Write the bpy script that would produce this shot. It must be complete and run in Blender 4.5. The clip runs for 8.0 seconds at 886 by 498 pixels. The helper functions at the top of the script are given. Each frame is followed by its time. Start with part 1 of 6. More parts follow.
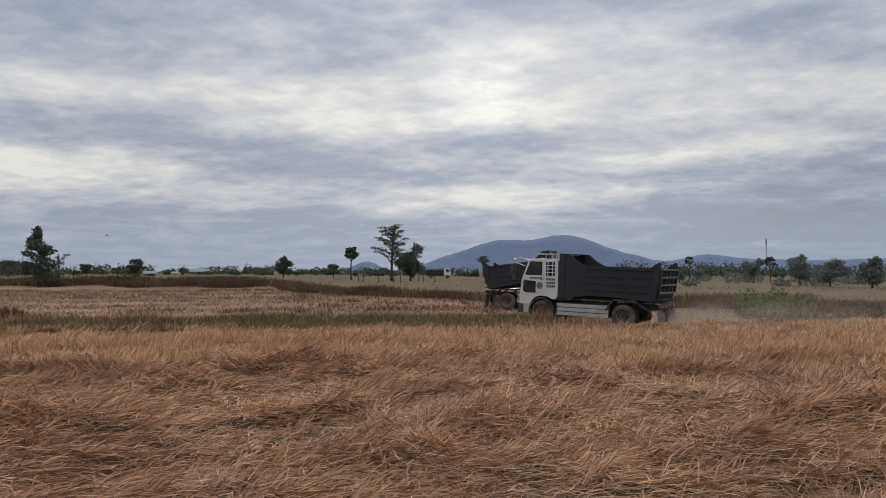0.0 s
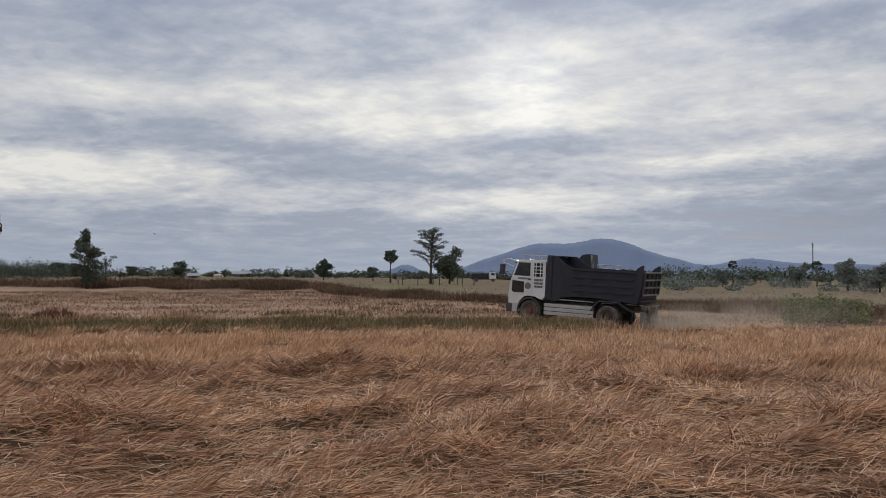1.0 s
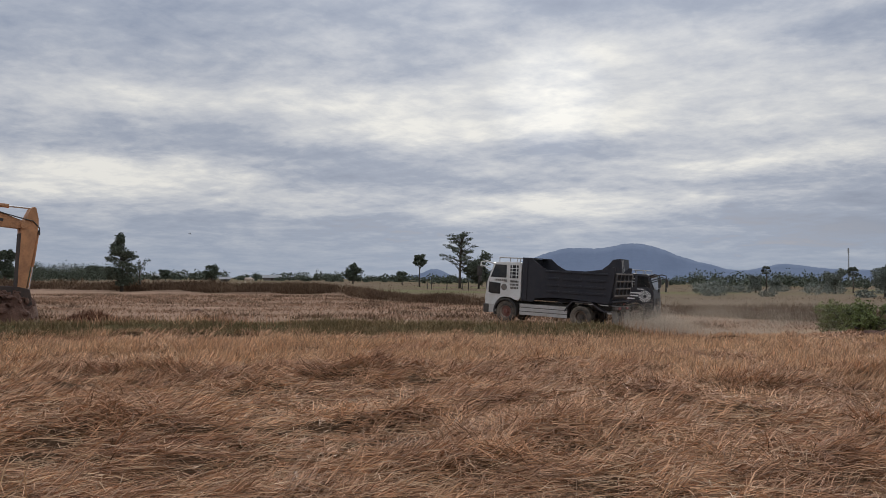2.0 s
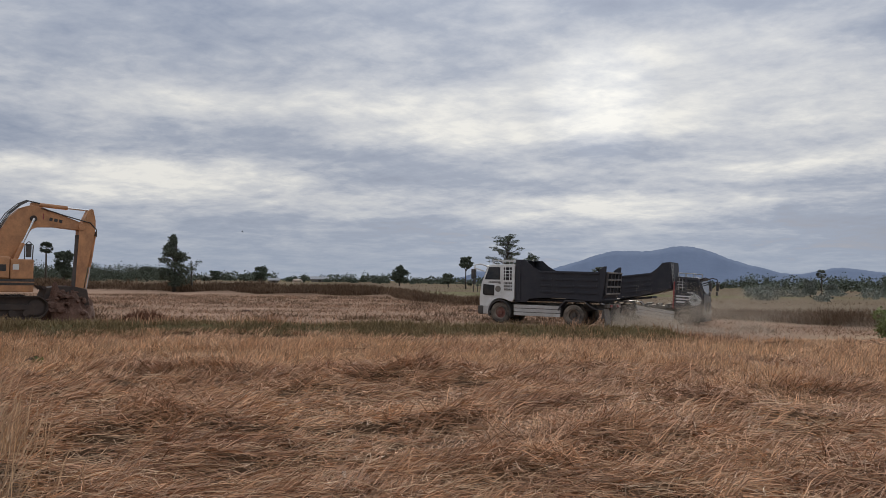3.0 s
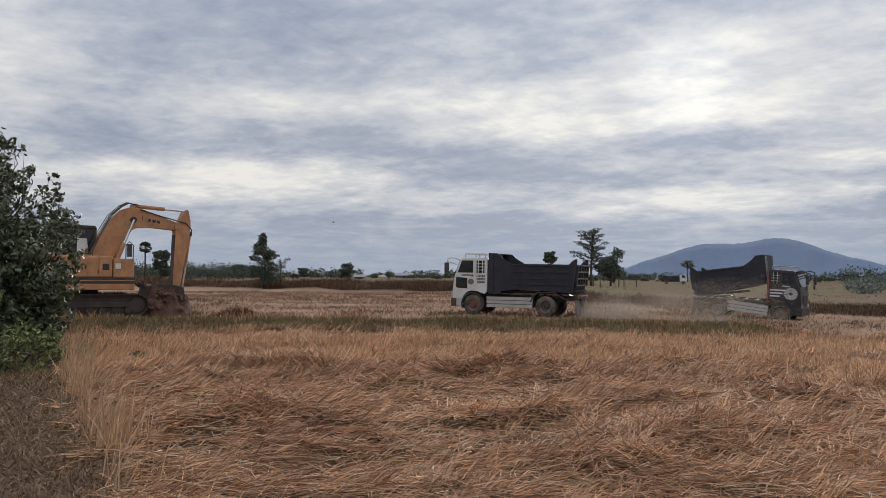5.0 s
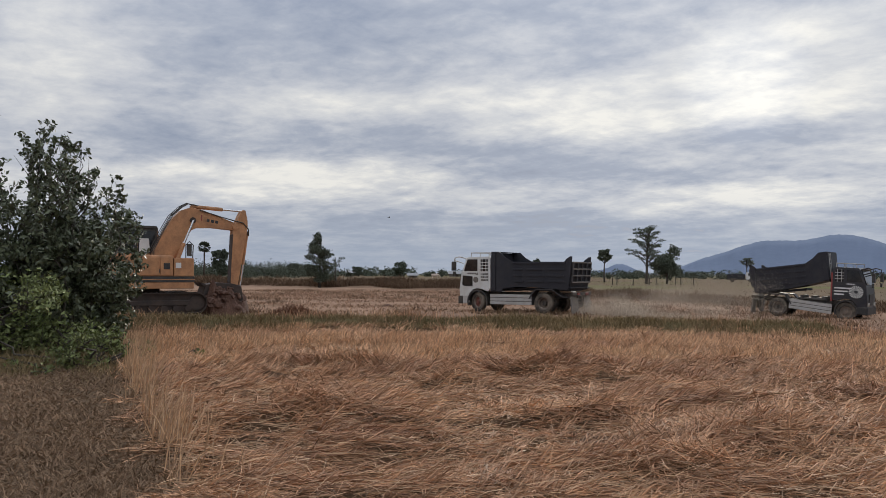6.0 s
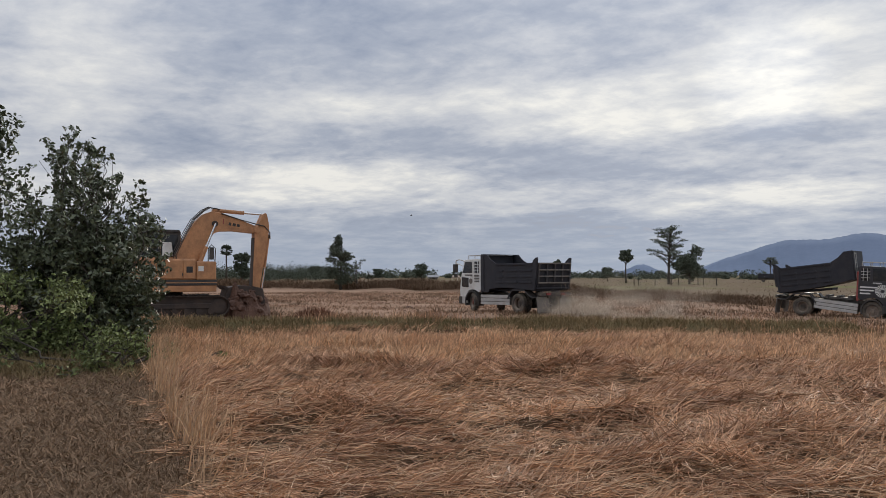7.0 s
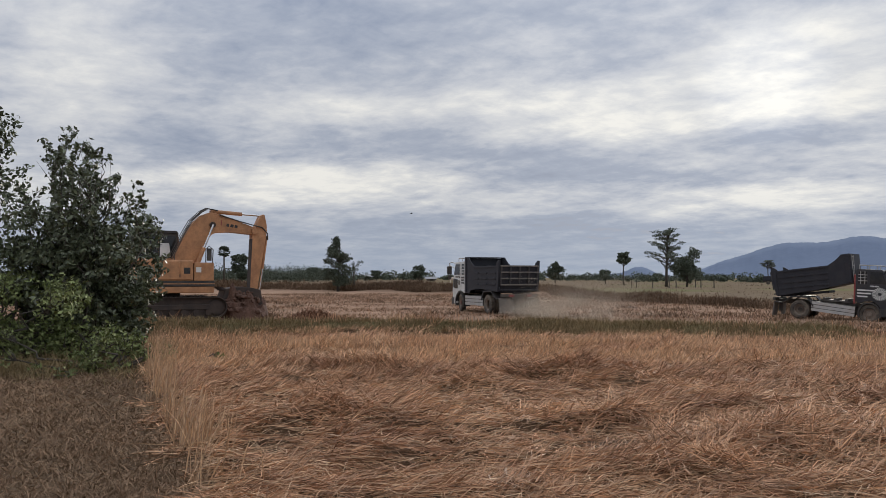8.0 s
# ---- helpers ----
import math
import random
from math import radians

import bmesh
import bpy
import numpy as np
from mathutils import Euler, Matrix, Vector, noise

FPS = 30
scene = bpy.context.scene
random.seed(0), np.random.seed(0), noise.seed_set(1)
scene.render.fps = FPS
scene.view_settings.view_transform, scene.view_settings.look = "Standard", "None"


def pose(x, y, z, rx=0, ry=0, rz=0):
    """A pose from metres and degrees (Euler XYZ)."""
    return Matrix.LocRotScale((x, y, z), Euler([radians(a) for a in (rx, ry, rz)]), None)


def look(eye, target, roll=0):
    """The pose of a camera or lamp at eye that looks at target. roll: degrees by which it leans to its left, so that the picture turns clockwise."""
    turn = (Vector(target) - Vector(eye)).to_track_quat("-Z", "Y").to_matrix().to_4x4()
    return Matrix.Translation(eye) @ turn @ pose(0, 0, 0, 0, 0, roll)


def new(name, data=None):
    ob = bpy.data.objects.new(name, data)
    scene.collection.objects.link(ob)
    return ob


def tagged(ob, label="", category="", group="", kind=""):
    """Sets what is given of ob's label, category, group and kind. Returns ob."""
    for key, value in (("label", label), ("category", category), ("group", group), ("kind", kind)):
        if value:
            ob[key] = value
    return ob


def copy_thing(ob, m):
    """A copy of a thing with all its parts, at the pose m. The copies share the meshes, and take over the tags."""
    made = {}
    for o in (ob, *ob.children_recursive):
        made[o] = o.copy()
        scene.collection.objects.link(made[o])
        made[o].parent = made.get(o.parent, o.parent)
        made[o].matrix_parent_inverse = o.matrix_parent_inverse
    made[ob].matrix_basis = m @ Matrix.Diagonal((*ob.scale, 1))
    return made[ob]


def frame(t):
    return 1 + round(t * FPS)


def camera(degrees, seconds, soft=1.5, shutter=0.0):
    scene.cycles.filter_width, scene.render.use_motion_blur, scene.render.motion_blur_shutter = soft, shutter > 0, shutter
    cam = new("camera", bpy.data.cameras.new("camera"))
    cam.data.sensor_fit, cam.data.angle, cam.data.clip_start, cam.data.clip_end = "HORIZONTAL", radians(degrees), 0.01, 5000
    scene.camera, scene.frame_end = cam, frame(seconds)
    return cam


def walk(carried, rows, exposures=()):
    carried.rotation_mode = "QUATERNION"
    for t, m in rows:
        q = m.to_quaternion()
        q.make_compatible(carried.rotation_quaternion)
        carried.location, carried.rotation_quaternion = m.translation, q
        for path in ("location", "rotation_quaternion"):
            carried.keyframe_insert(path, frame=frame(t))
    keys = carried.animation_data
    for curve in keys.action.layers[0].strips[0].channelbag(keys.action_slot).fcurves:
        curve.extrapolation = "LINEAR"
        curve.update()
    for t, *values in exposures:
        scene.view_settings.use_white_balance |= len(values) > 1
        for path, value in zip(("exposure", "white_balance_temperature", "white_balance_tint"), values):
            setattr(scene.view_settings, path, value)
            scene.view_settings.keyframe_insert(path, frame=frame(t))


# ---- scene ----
# Camera: hand-held, turning left from one standpoint, with a small side step at the start.
EYE = 2.1
cam = camera(58.26, 8.0, soft=0.5)
walk(cam, [
    (0.0, pose(0.11, 0, EYE, 91.67, 0.00, 0.00)),
    (0.5, pose(0.10, 0, EYE, 91.78, -0.17, 1.39)),
    (1.0, pose(0.075, 0, EYE, 91.90, -0.22, 2.80)),
    (2.5, pose(0.015, 0, EYE, 92.31, -0.63, 6.27)),
    (3.0, pose(0.01, 0, EYE, 92.33, -0.77, 8.19)),
    (3.5, pose(0.01, 0, EYE, 92.31, -0.80, 9.67)),
    (4.0, pose(0.005, 0, EYE, 92.23, -0.71, 10.62)),
    (5.5, pose(-0.015, 0, EYE, 91.86, -0.20, 16.29)),
    (6.0, pose(-0.01, 0, EYE, 91.82, -0.18, 18.02)),
    (6.5, pose(-0.01, 0, EYE, 91.80, 0.06, 19.11)),
    (7.0, pose(-0.01, 0, EYE, 91.94, 0.18, 19.50)),
    (7.5, pose(-0.01, 0, EYE, 92.06, 0.25, 19.51)),
    (8.0, pose(-0.01, 0, EYE, 92.07, 0.02, 19.34)),
], exposures=[(0.0, -0.10), (2.5, -0.10), (4.0, -0.04), (5.5, 0.0), (8.0, 0.0)])

# ---- light: a low sun behind broken cloud ----
SUN_AZ, SUN_EL = radians(3.1), radians(12.8)
SUN_DIR = Vector((math.sin(SUN_AZ) * math.cos(SUN_EL), math.cos(SUN_AZ) * math.cos(SUN_EL), math.sin(SUN_EL)))


def node_tools(nt):
    def add(kind, **kw):
        n = nt.nodes.new(kind)
        for k, v in kw.items():
            if k == "ins":
                for key, val in v.items():
                    n.inputs[key].default_value = val
            elif k == "operation":
                n.operation = v
            elif k == "blend":
                n.blend_type = v
            elif k == "dtype":
                n.data_type = v
        return n

    def link(a, b):
        nt.links.new(a, b)

    def maths(op, a, b=None, c=None):
        n = nt.nodes.new("ShaderNodeMath")
        n.operation = op
        for i, v in enumerate((a, b, c)):
            if v is None:
                continue
            if isinstance(v, (int, float)):
                n.inputs[i].default_value = v
            else:
                nt.links.new(v, n.inputs[i])
        return n.outputs[0]

    def ramp(fac, stops):
        n = nt.nodes.new("ShaderNodeValToRGB")
        el = n.color_ramp.elements
        while len(el) < len(stops):
            el.new(0.5)
        for e, (p, c) in zip(el, stops):
            e.position = p
            e.color = (*c, 1) if not isinstance(c, (int, float)) else (c, c, c, 1)
        nt.links.new(fac, n.inputs[0])
        return n.outputs[0]

    def mix(fac, a, b, blend="MIX"):
        n = nt.nodes.new("ShaderNodeMix")
        n.data_type, n.blend_type = "RGBA", blend
        for sock, v in ((n.inputs[0], fac), (n.inputs[6], a), (n.inputs[7], b)):
            if isinstance(v, (int, float)):
                sock.default_value = v
            elif isinstance(v, tuple):
                sock.default_value = (*v, 1)
            else:
                nt.links.new(v, sock)
        return n.outputs[2]
    return add, link, maths, ramp, mix


ZENITH = 1.3


def make_world():
    w = bpy.data.worlds.new("overcast_sky")
    w.use_nodes = True
    scene.world = w
    nt = w.node_tree
    nt.nodes.clear()
    add, link, maths, ramp, mix = node_tools(nt)
    out = add("ShaderNodeOutputWorld")
    sky = add("ShaderNodeTexSky")
    sky.sky_type, sky.sun_disc = "NISHITA", False
    sky.sun_elevation, sky.sun_rotation = SUN_EL, SUN_AZ
    blue = add("ShaderNodeBackground", ins={"Strength": 0.06})
    link(sky.outputs[0], blue.inputs[0])
    tc = add("ShaderNodeTexCoord")
    sep = add("ShaderNodeSeparateXYZ")
    link(tc.outputs["Generated"], sep.inputs[0])
    x, y, z = sep.outputs
    up = maths("MAXIMUM", z, 0.0)
    # the cloud sheet as a flat layer overhead, crowded together towards the horizon
    k = maths("DIVIDE", 1.0, maths("ADD", up, 0.14))
    flat = add("ShaderNodeCombineXYZ")
    link(maths("MULTIPLY", x, k), flat.inputs[0])
    link(maths("MULTIPLY", y, k), flat.inputs[1])

    def cloud_noise(scale, detail, rough, stretch, offset, distortion=0.0, turn=0.0, kind="FBM"):
        m = add("ShaderNodeMapping")
        m.inputs["Scale"].default_value = stretch
        m.inputs["Location"].default_value = offset
        m.inputs["Rotation"].default_value = (0, 0, radians(turn))
        link(flat.outputs[0], m.inputs[0])
        n = add("ShaderNodeTexNoise", ins={"Scale": scale, "Detail": detail, "Roughness": rough, "Distortion": distortion})
        n.noise_type = kind
        link(m.outputs[0], n.inputs["Vector"])
        return n.outputs["Fac"]

    def lobe(az, el, inner, outer):
        a, e = radians(az), radians(el)
        dot = add("ShaderNodeVectorMath", operation="DOT_PRODUCT")
        link(tc.outputs["Generated"], dot.inputs[0])
        dot.inputs[1].default_value = (math.sin(a) * math.cos(e), math.cos(a) * math.cos(e), math.sin(e))
        mr = add("ShaderNodeMapRange")
        mr.interpolation_type = "SMOOTHSTEP"
        link(dot.outputs["Value"], mr.inputs[0])
        mr.inputs[1].default_value, mr.inputs[2].default_value = math.cos(radians(outer)), math.cos(radians(inner))
        return mr.outputs[0]

    big = cloud_noise(0.55, 4, 0.5, (1.0, 0.9, 1), (3.2, 1.7, 0), 0.2, 14)
    streak = cloud_noise(2.6, 9, 0.60, (0.8, 0.8, 1), (7.3, 2.1, 0), 0.35, 24)
    shifted = cloud_noise(2.6, 9, 0.60, (0.8, 0.8, 1), (7.3, 2.30, 0), 0.35, 24)
    ripple = cloud_noise(11.0, 6, 0.60, (0.8, 0.9, 1), (1.3, 9.1, 0), 0.3, 34)
    gaps = cloud_noise(1.25, 8, 0.58, (0.9, 0.8, 1), (4.1, 0.6, 0), 0.4, 12, "RIDGED_MULTIFRACTAL")
    warp_a = cloud_noise(1.3, 6, 0.6, (1, 1, 1), (11.3, 5.1, 0), 0.2)
    warp_e = cloud_noise(1.6, 7, 0.62, (1, 1, 1), (2.7, 14.9, 0), 0.2)
    relief = maths("SUBTRACT", streak, shifted)
    crack = ramp(gaps, [(0.50, 0.0), (0.95, 1.0)])
    glow = lobe(3.1, 13.2, 0.5, 24)
    core = lobe(2.9, 12.9, 0.0, 5)
    # ragged thin and thick parts of the cloud sheet: azimuth, elevation, their two radii, how much lighter
    deg = 180 / math.pi
    az = maths("ADD", maths("MULTIPLY", maths("ARCTAN2", x, y), deg), maths("MULTIPLY", maths("SUBTRACT", warp_a, 0.5), 16.0))
    el = maths("ADD", maths("MULTIPLY", maths("ARCSINE", z), deg), maths("MULTIPLY", maths("SUBTRACT", warp_e, 0.5), 5.0))
    light = maths("ADD", 0.535, maths("MULTIPLY", maths("SUBTRACT", big, 0.5), 0.22))
    for a0, e0, ra, re, lift in (
            (2.9, 12.9, 7, 4.5, 0.12), (8, 13, 17, 6.5, 0.07), (-8, 10.5, 9, 1.7, 0.16), (-11, 12.7, 6, 1.2, 0.12), (18, 12.5, 12, 4, 0.08),
            (29, 11, 6, 2.0, 0.10), (20, 8.1, 11, 0.8, 0.12), (3.5, 5.2, 9, 1.1, 0.18), (-25, 6.7, 11, 1.6, 0.17), (-34, 6.4, 9, 1.6, 0.13),
            (-27, 11.4, 7, 1.6, 0.10), (-46, 14, 9, 6, 0.08), (-18, 13.5, 9, 3.5, 0.05), (-48, 5.5, 9, 2, 0.08), (14, 5.4, 4, 0.7, 0.07), (-14, 5.2, 6, 0.7, 0.06),
            (-11.5, 8.6, 7, 1.5, -0.10), (4, 9.3, 8, 1.4, -0.13), (-27, 18, 9, 3, -0.10), (-10, 18.5, 8, 2.5, -0.10), (14, 19, 15, 2.4, -0.13),
            (25, 6.2, 12, 1.5, -0.12), (22, 3.6, 14, 1.7, -0.13), (-21, 9.8, 8, 1.6, -0.07), (-5, 7.2, 10, 0.9, -0.09), (22, 16.3, 6, 0.9, -0.14),
            (-20, 3.4, 16, 1.3, -0.07), (-38, 9.5, 9, 2.0, -0.06), (-4, 3.3, 9, 0.9, -0.06), (12, 10.2, 6, 1.0, -0.08), (30, 14, 6, 2, -0.04), (-36, 17.5, 8, 3, -0.05)):
        da = maths("MULTIPLY", maths("SUBTRACT", az, a0), 1 / (1.5 * ra))
        de = maths("MULTIPLY", maths("SUBTRACT", el, e0), 1 / (1.5 * re))
        near = maths("SUBTRACT", 1.0, maths("SQRT", maths("ADD", maths("MULTIPLY", da, da), maths("MULTIPLY", de, de))))
        mr = add("ShaderNodeMapRange")
        mr.interpolation_type = "SMOOTHSTEP"
        link(near, mr.inputs[0])
        light = maths("ADD", light, maths("MULTIPLY", mr.outputs[0], lift))
    fine = maths("ADD", maths("MULTIPLY", maths("SUBTRACT", streak, 0.5), 0.28), maths("MULTIPLY", maths("SUBTRACT", ripple, 0.5), 0.24))
    fine = maths("ADD", fine, maths("ADD", maths("MULTIPLY", relief, 0.26), maths("MULTIPLY", maths("SUBTRACT", crack, 0.3), 0.09)))
    light = maths("ADD", light, fine)
    colour = ramp(light, [(0.30, (0.285, 0.335, 0.445)), (0.44, (0.42, 0.46, 0.545)), (0.54, (0.56, 0.585, 0.64)),
                          (0.64, (0.70, 0.71, 0.725)), (0.75, (0.90, 0.885, 0.84))])
    low = add("ShaderNodeMapRange")
    low.interpolation_type = "SMOOTHSTEP"
    link(z, low.inputs[0])
    low.inputs[1].default_value, low.inputs[2].default_value = 0.0, 0.11
    hazy = mix(maths("ADD", 0.25, maths("MULTIPLY", low.outputs[0], 0.75)), (0.36, 0.42, 0.53), colour)
    cloud = add("ShaderNodeBackground")
    link(hazy, cloud.inputs[0])
    # a cloud sheet is about three times as bright overhead as near the horizon
    rise = maths("ADD", 0.90, maths("MULTIPLY", maths("POWER", up, 2.0), ZENITH))
    link(maths("MULTIPLY", rise, maths("ADD", 1.0, maths("ADD", maths("MULTIPLY", glow, 0.06), maths("MULTIPLY", core, 0.14)))), cloud.inputs[1])
    cover = ramp(light, [(0.28, 0.94), (0.42, 1.0)])
    ms = add("ShaderNodeMixShader")
    link(cover, ms.inputs[0])
    link(blue.outputs[0], ms.inputs[1])
    link(cloud.outputs[0], ms.inputs[2])
    link(ms.outputs[0], out.inputs[0])


make_world()
sun = new("sun", bpy.data.lights.new("sun", "SUN"))
sun.data.energy, sun.data.angle, sun.data.color = 1.5, radians(10), (1.0, 0.93, 0.82)
sun.matrix_basis = look((0, 0, 50), Vector((0, 0, 50)) - SUN_DIR)


# ---- materials ----
def material(name, base, other=None, rough=0.6, metal=0.0, scale=4.0, fine=40.0, bump=0.15, amount=0.5, island=0.0, per_object=0.0,
             dust=None, dust_amount=0.0, spec=0.5, bump_size=0.02):
    """Two scales of variation between two colours, fine relief, and a film of dust on upward or low faces where asked."""
    m = bpy.data.materials.new(name)
    m.use_nodes = True
    nt = m.node_tree
    nt.nodes.clear()
    add, link, maths, ramp, mix = node_tools(nt)
    out = add("ShaderNodeOutputMaterial")
    b = add("ShaderNodeBsdfPrincipled", ins={"Roughness": rough, "Metallic": metal, "Specular IOR Level": spec})
    link(b.outputs[0], out.inputs[0])
    other = other or tuple(c * 0.7 for c in base)
    tc = add("ShaderNodeTexCoord")
    n1 = add("ShaderNodeTexNoise", ins={"Scale": scale, "Detail": 6, "Roughness": 0.6})
    n2 = add("ShaderNodeTexNoise", ins={"Scale": fine, "Detail": 4, "Roughness": 0.65})
    link(tc.outputs["Object"], n1.inputs["Vector"])
    link(tc.outputs["Object"], n2.inputs["Vector"])
    f = ramp(maths("ADD", maths("MULTIPLY", n1.outputs[0], 0.6), maths("MULTIPLY", n2.outputs[0], 0.4)),
             [(0.5 - 0.25 * amount - 0.05, 0.0), (0.5 + 0.25 * amount + 0.05, 1.0)])
    col = mix(f, base, other)
    if island:
        geo = add("ShaderNodeNewGeometry")
        hsv = add("ShaderNodeHueSaturation")
        link(col, hsv.inputs["Color"])
        link(maths("ADD", 1 - island, maths("MULTIPLY", geo.outputs["Random Per Island"], 2 * island)), hsv.inputs["Value"])
        col = hsv.outputs[0]
    if per_object:
        info = add("ShaderNodeObjectInfo")
        hsv = add("ShaderNodeHueSaturation")
        link(col, hsv.inputs["Color"])
        link(maths("ADD", 1 - per_object, maths("MULTIPLY", info.outputs["Random"], 2 * per_object)), hsv.inputs["Value"])
        col = hsv.outputs[0]
    if dust:
        n3 = add("ShaderNodeTexNoise", ins={"Scale": 2.2, "Detail": 8, "Roughness": 0.7})
        link(tc.outputs["Object"], n3.inputs["Vector"])
        g = add("ShaderNodeNewGeometry")
        sp = add("ShaderNodeSeparateXYZ")
        link(g.outputs["Normal"], sp.inputs[0])
        d = maths("MULTIPLY", ramp(maths("ADD", n3.outputs[0], maths("MULTIPLY", sp.outputs[2], 0.12)), [(0.38, 0.0), (0.75, 1.0)]), dust_amount)
        col = mix(d, col, dust)
        link(maths("ADD", rough, maths("MULTIPLY", d, 0.9 - rough)), b.inputs["Roughness"])
    link(col, b.inputs["Base Color"])
    if bump:
        bp = add("ShaderNodeBump", ins={"Strength": bump, "Distance": bump_size})
        link(n2.outputs[0], bp.inputs["Height"])
        link(bp.outputs[0], b.inputs["Normal"])
    return m


DUST = (0.36, 0.29, 0.22)
M = {}
M["white_paint"] = material("white_paint", (0.72, 0.73, 0.72), (0.58, 0.58, 0.56), rough=0.35, scale=1.5, fine=25, bump=0.03, dust=DUST, dust_amount=0.35)
M["navy_paint"] = material("navy_paint", (0.012, 0.014, 0.022), (0.02, 0.021, 0.028), rough=0.3, scale=1.5, fine=25, bump=0.03, dust=DUST, dust_amount=0.10)
M["bed_steel"] = material("bed_steel", (0.024, 0.026, 0.034), (0.040, 0.040, 0.047), rough=0.55, scale=1.4, fine=18, bump=0.12, dust=DUST, dust_amount=0.04, spec=0.2)
M["bed_edge"] = material("bed_edge", (0.035, 0.035, 0.04), (0.02, 0.02, 0.024), rough=0.5, scale=3, fine=22, bump=0.1, dust=DUST, dust_amount=0.15)
M["tail_steel"] = material("tail_steel", (0.13, 0.125, 0.12), (0.06, 0.055, 0.055), rough=0.6, scale=3, fine=22, bump=0.1, dust=DUST, dust_amount=0.55)
M["chassis"] = material("chassis", (0.02, 0.02, 0.022), (0.045, 0.04, 0.035), rough=0.7, scale=3, fine=30, bump=0.2, dust=DUST, dust_amount=0.35)
M["rubber"] = material("rubber", (0.022, 0.021, 0.020), (0.05, 0.044, 0.038), rough=0.85, scale=5, fine=40, bump=0.2, dust=DUST, dust_amount=0.6)
M["rim"] = material("rim", (0.12, 0.09, 0.075), (0.20, 0.16, 0.13), rough=0.6, scale=5, fine=40, bump=0.2, dust=DUST, dust_amount=0.5)
M["red_hub"] = material("red_hub", (0.20, 0.05, 0.035), (0.12, 0.05, 0.04), rough=0.6, scale=6, fine=40, bump=0.2, dust=DUST, dust_amount=0.45)
M["silver"] = material("silver", (0.55, 0.55, 0.54), (0.38, 0.37, 0.36), rough=0.42, metal=0.35, scale=2, fine=30, bump=0.06, dust=DUST, dust_amount=0.45)
M["dark_groove"] = material("dark_groove", (0.10, 0.095, 0.09), (0.06, 0.06, 0.06), rough=0.6, scale=3, fine=30, bump=0.1, dust=DUST, dust_amount=0.4)
M["dark_glass"] = material("dark_glass", (0.010, 0.011, 0.013), (0.016, 0.017, 0.018), rough=0.08, scale=2, fine=20, bump=0.0, dust=DUST, dust_amount=0.10)
M["black_trim"] = material("black_trim", (0.018, 0.018, 0.02), (0.03, 0.03, 0.03), rough=0.6, scale=4, fine=40, bump=0.1, dust=DUST, dust_amount=0.2)
M["mudflap"] = material("mudflap", (0.16, 0.15, 0.14), (0.10, 0.095, 0.09), rough=0.8, scale=3, fine=30, bump=0.15, dust=DUST, dust_amount=0.6)
M["red_paint"] = material("red_paint", (0.30, 0.03, 0.03), (0.20, 0.03, 0.03), rough=0.45, scale=3, fine=30, bump=0.05, dust=DUST, dust_amount=0.25)
M["lamp_glass"] = material("lamp_glass", (0.6, 0.58, 0.5), (0.45, 0.43, 0.4), rough=0.15, scale=5, fine=30, bump=0.0)
M["decal"] = material("decal", (0.75, 0.75, 0.73), (0.6, 0.6, 0.58), rough=0.5, scale=3, fine=30, bump=0.0)
M["cat_yellow"] = material("machine_yellow", (0.60, 0.30, 0.135), (0.45, 0.215, 0.098), rough=0.5, scale=1.6, fine=14, bump=0.06, dust=(0.20, 0.105, 0.06), dust_amount=0.8)
M["hydraulic"] = material("hydraulic_rod", (0.75, 0.75, 0.75), (0.6, 0.6, 0.6), rough=0.2, metal=0.9, scale=3, fine=30, bump=0.0)
M["track"] = material("track_steel", (0.025, 0.021, 0.02), (0.055, 0.04, 0.032), rough=0.75, scale=4, fine=30, bump=0.3, dust=(0.16, 0.10, 0.07), dust_amount=0.3)
M["soil"] = material("wet_red_soil", (0.070, 0.036, 0.026), (0.16, 0.088, 0.060), rough=0.9, scale=3, fine=18, bump=0.8, bump_size=0.06)
M["bark"] = material("bark", (0.09, 0.075, 0.06), (0.05, 0.042, 0.035), rough=0.9, scale=6, fine=30, bump=0.5)
M["leaf_near"] = material("leaf_near", (0.070, 0.086, 0.044), (0.12, 0.135, 0.075), rough=0.42, scale=0.9, fine=6, bump=0.0, island=0.5, spec=0.5)
# leaf_far and, more so, the next one are lightened: haze painted into the leaves
M["leaf_far"] = material("leaf_far", (0.068, 0.082, 0.060), (0.10, 0.115, 0.08), rough=0.7, scale=0.4, fine=3, bump=0.0, island=0.35, spec=0.2)
M["leaf_mid"] = material("leaf_mid", (0.095, 0.110, 0.080), (0.13, 0.145, 0.105), rough=0.75, scale=0.4, fine=3, bump=0.0, island=0.3, spec=0.15)
# paler, greyer leaves: the distance haze is painted into this colour
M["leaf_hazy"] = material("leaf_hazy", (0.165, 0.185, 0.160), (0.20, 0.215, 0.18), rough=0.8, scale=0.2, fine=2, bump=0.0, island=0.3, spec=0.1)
M["leaf_weed"] = material("leaf_weed", (0.13, 0.17, 0.052), (0.20, 0.215, 0.085), rough=0.6, scale=1.2, fine=6, bump=0.0, island=0.5, spec=0.3)
M["straw"] = material("rice_straw", (0.62, 0.37, 0.21), (0.32, 0.172, 0.104), rough=0.6, scale=0.4, fine=2.6, bump=0.0, island=0.65, amount=0.35, spec=0.2)
M["stand_straw"] = material("standing_straw", (0.70, 0.45, 0.26), (0.48, 0.275, 0.16), rough=0.6, scale=0.3, fine=2.5, bump=0.0, island=0.55, amount=0.5, spec=0.2)
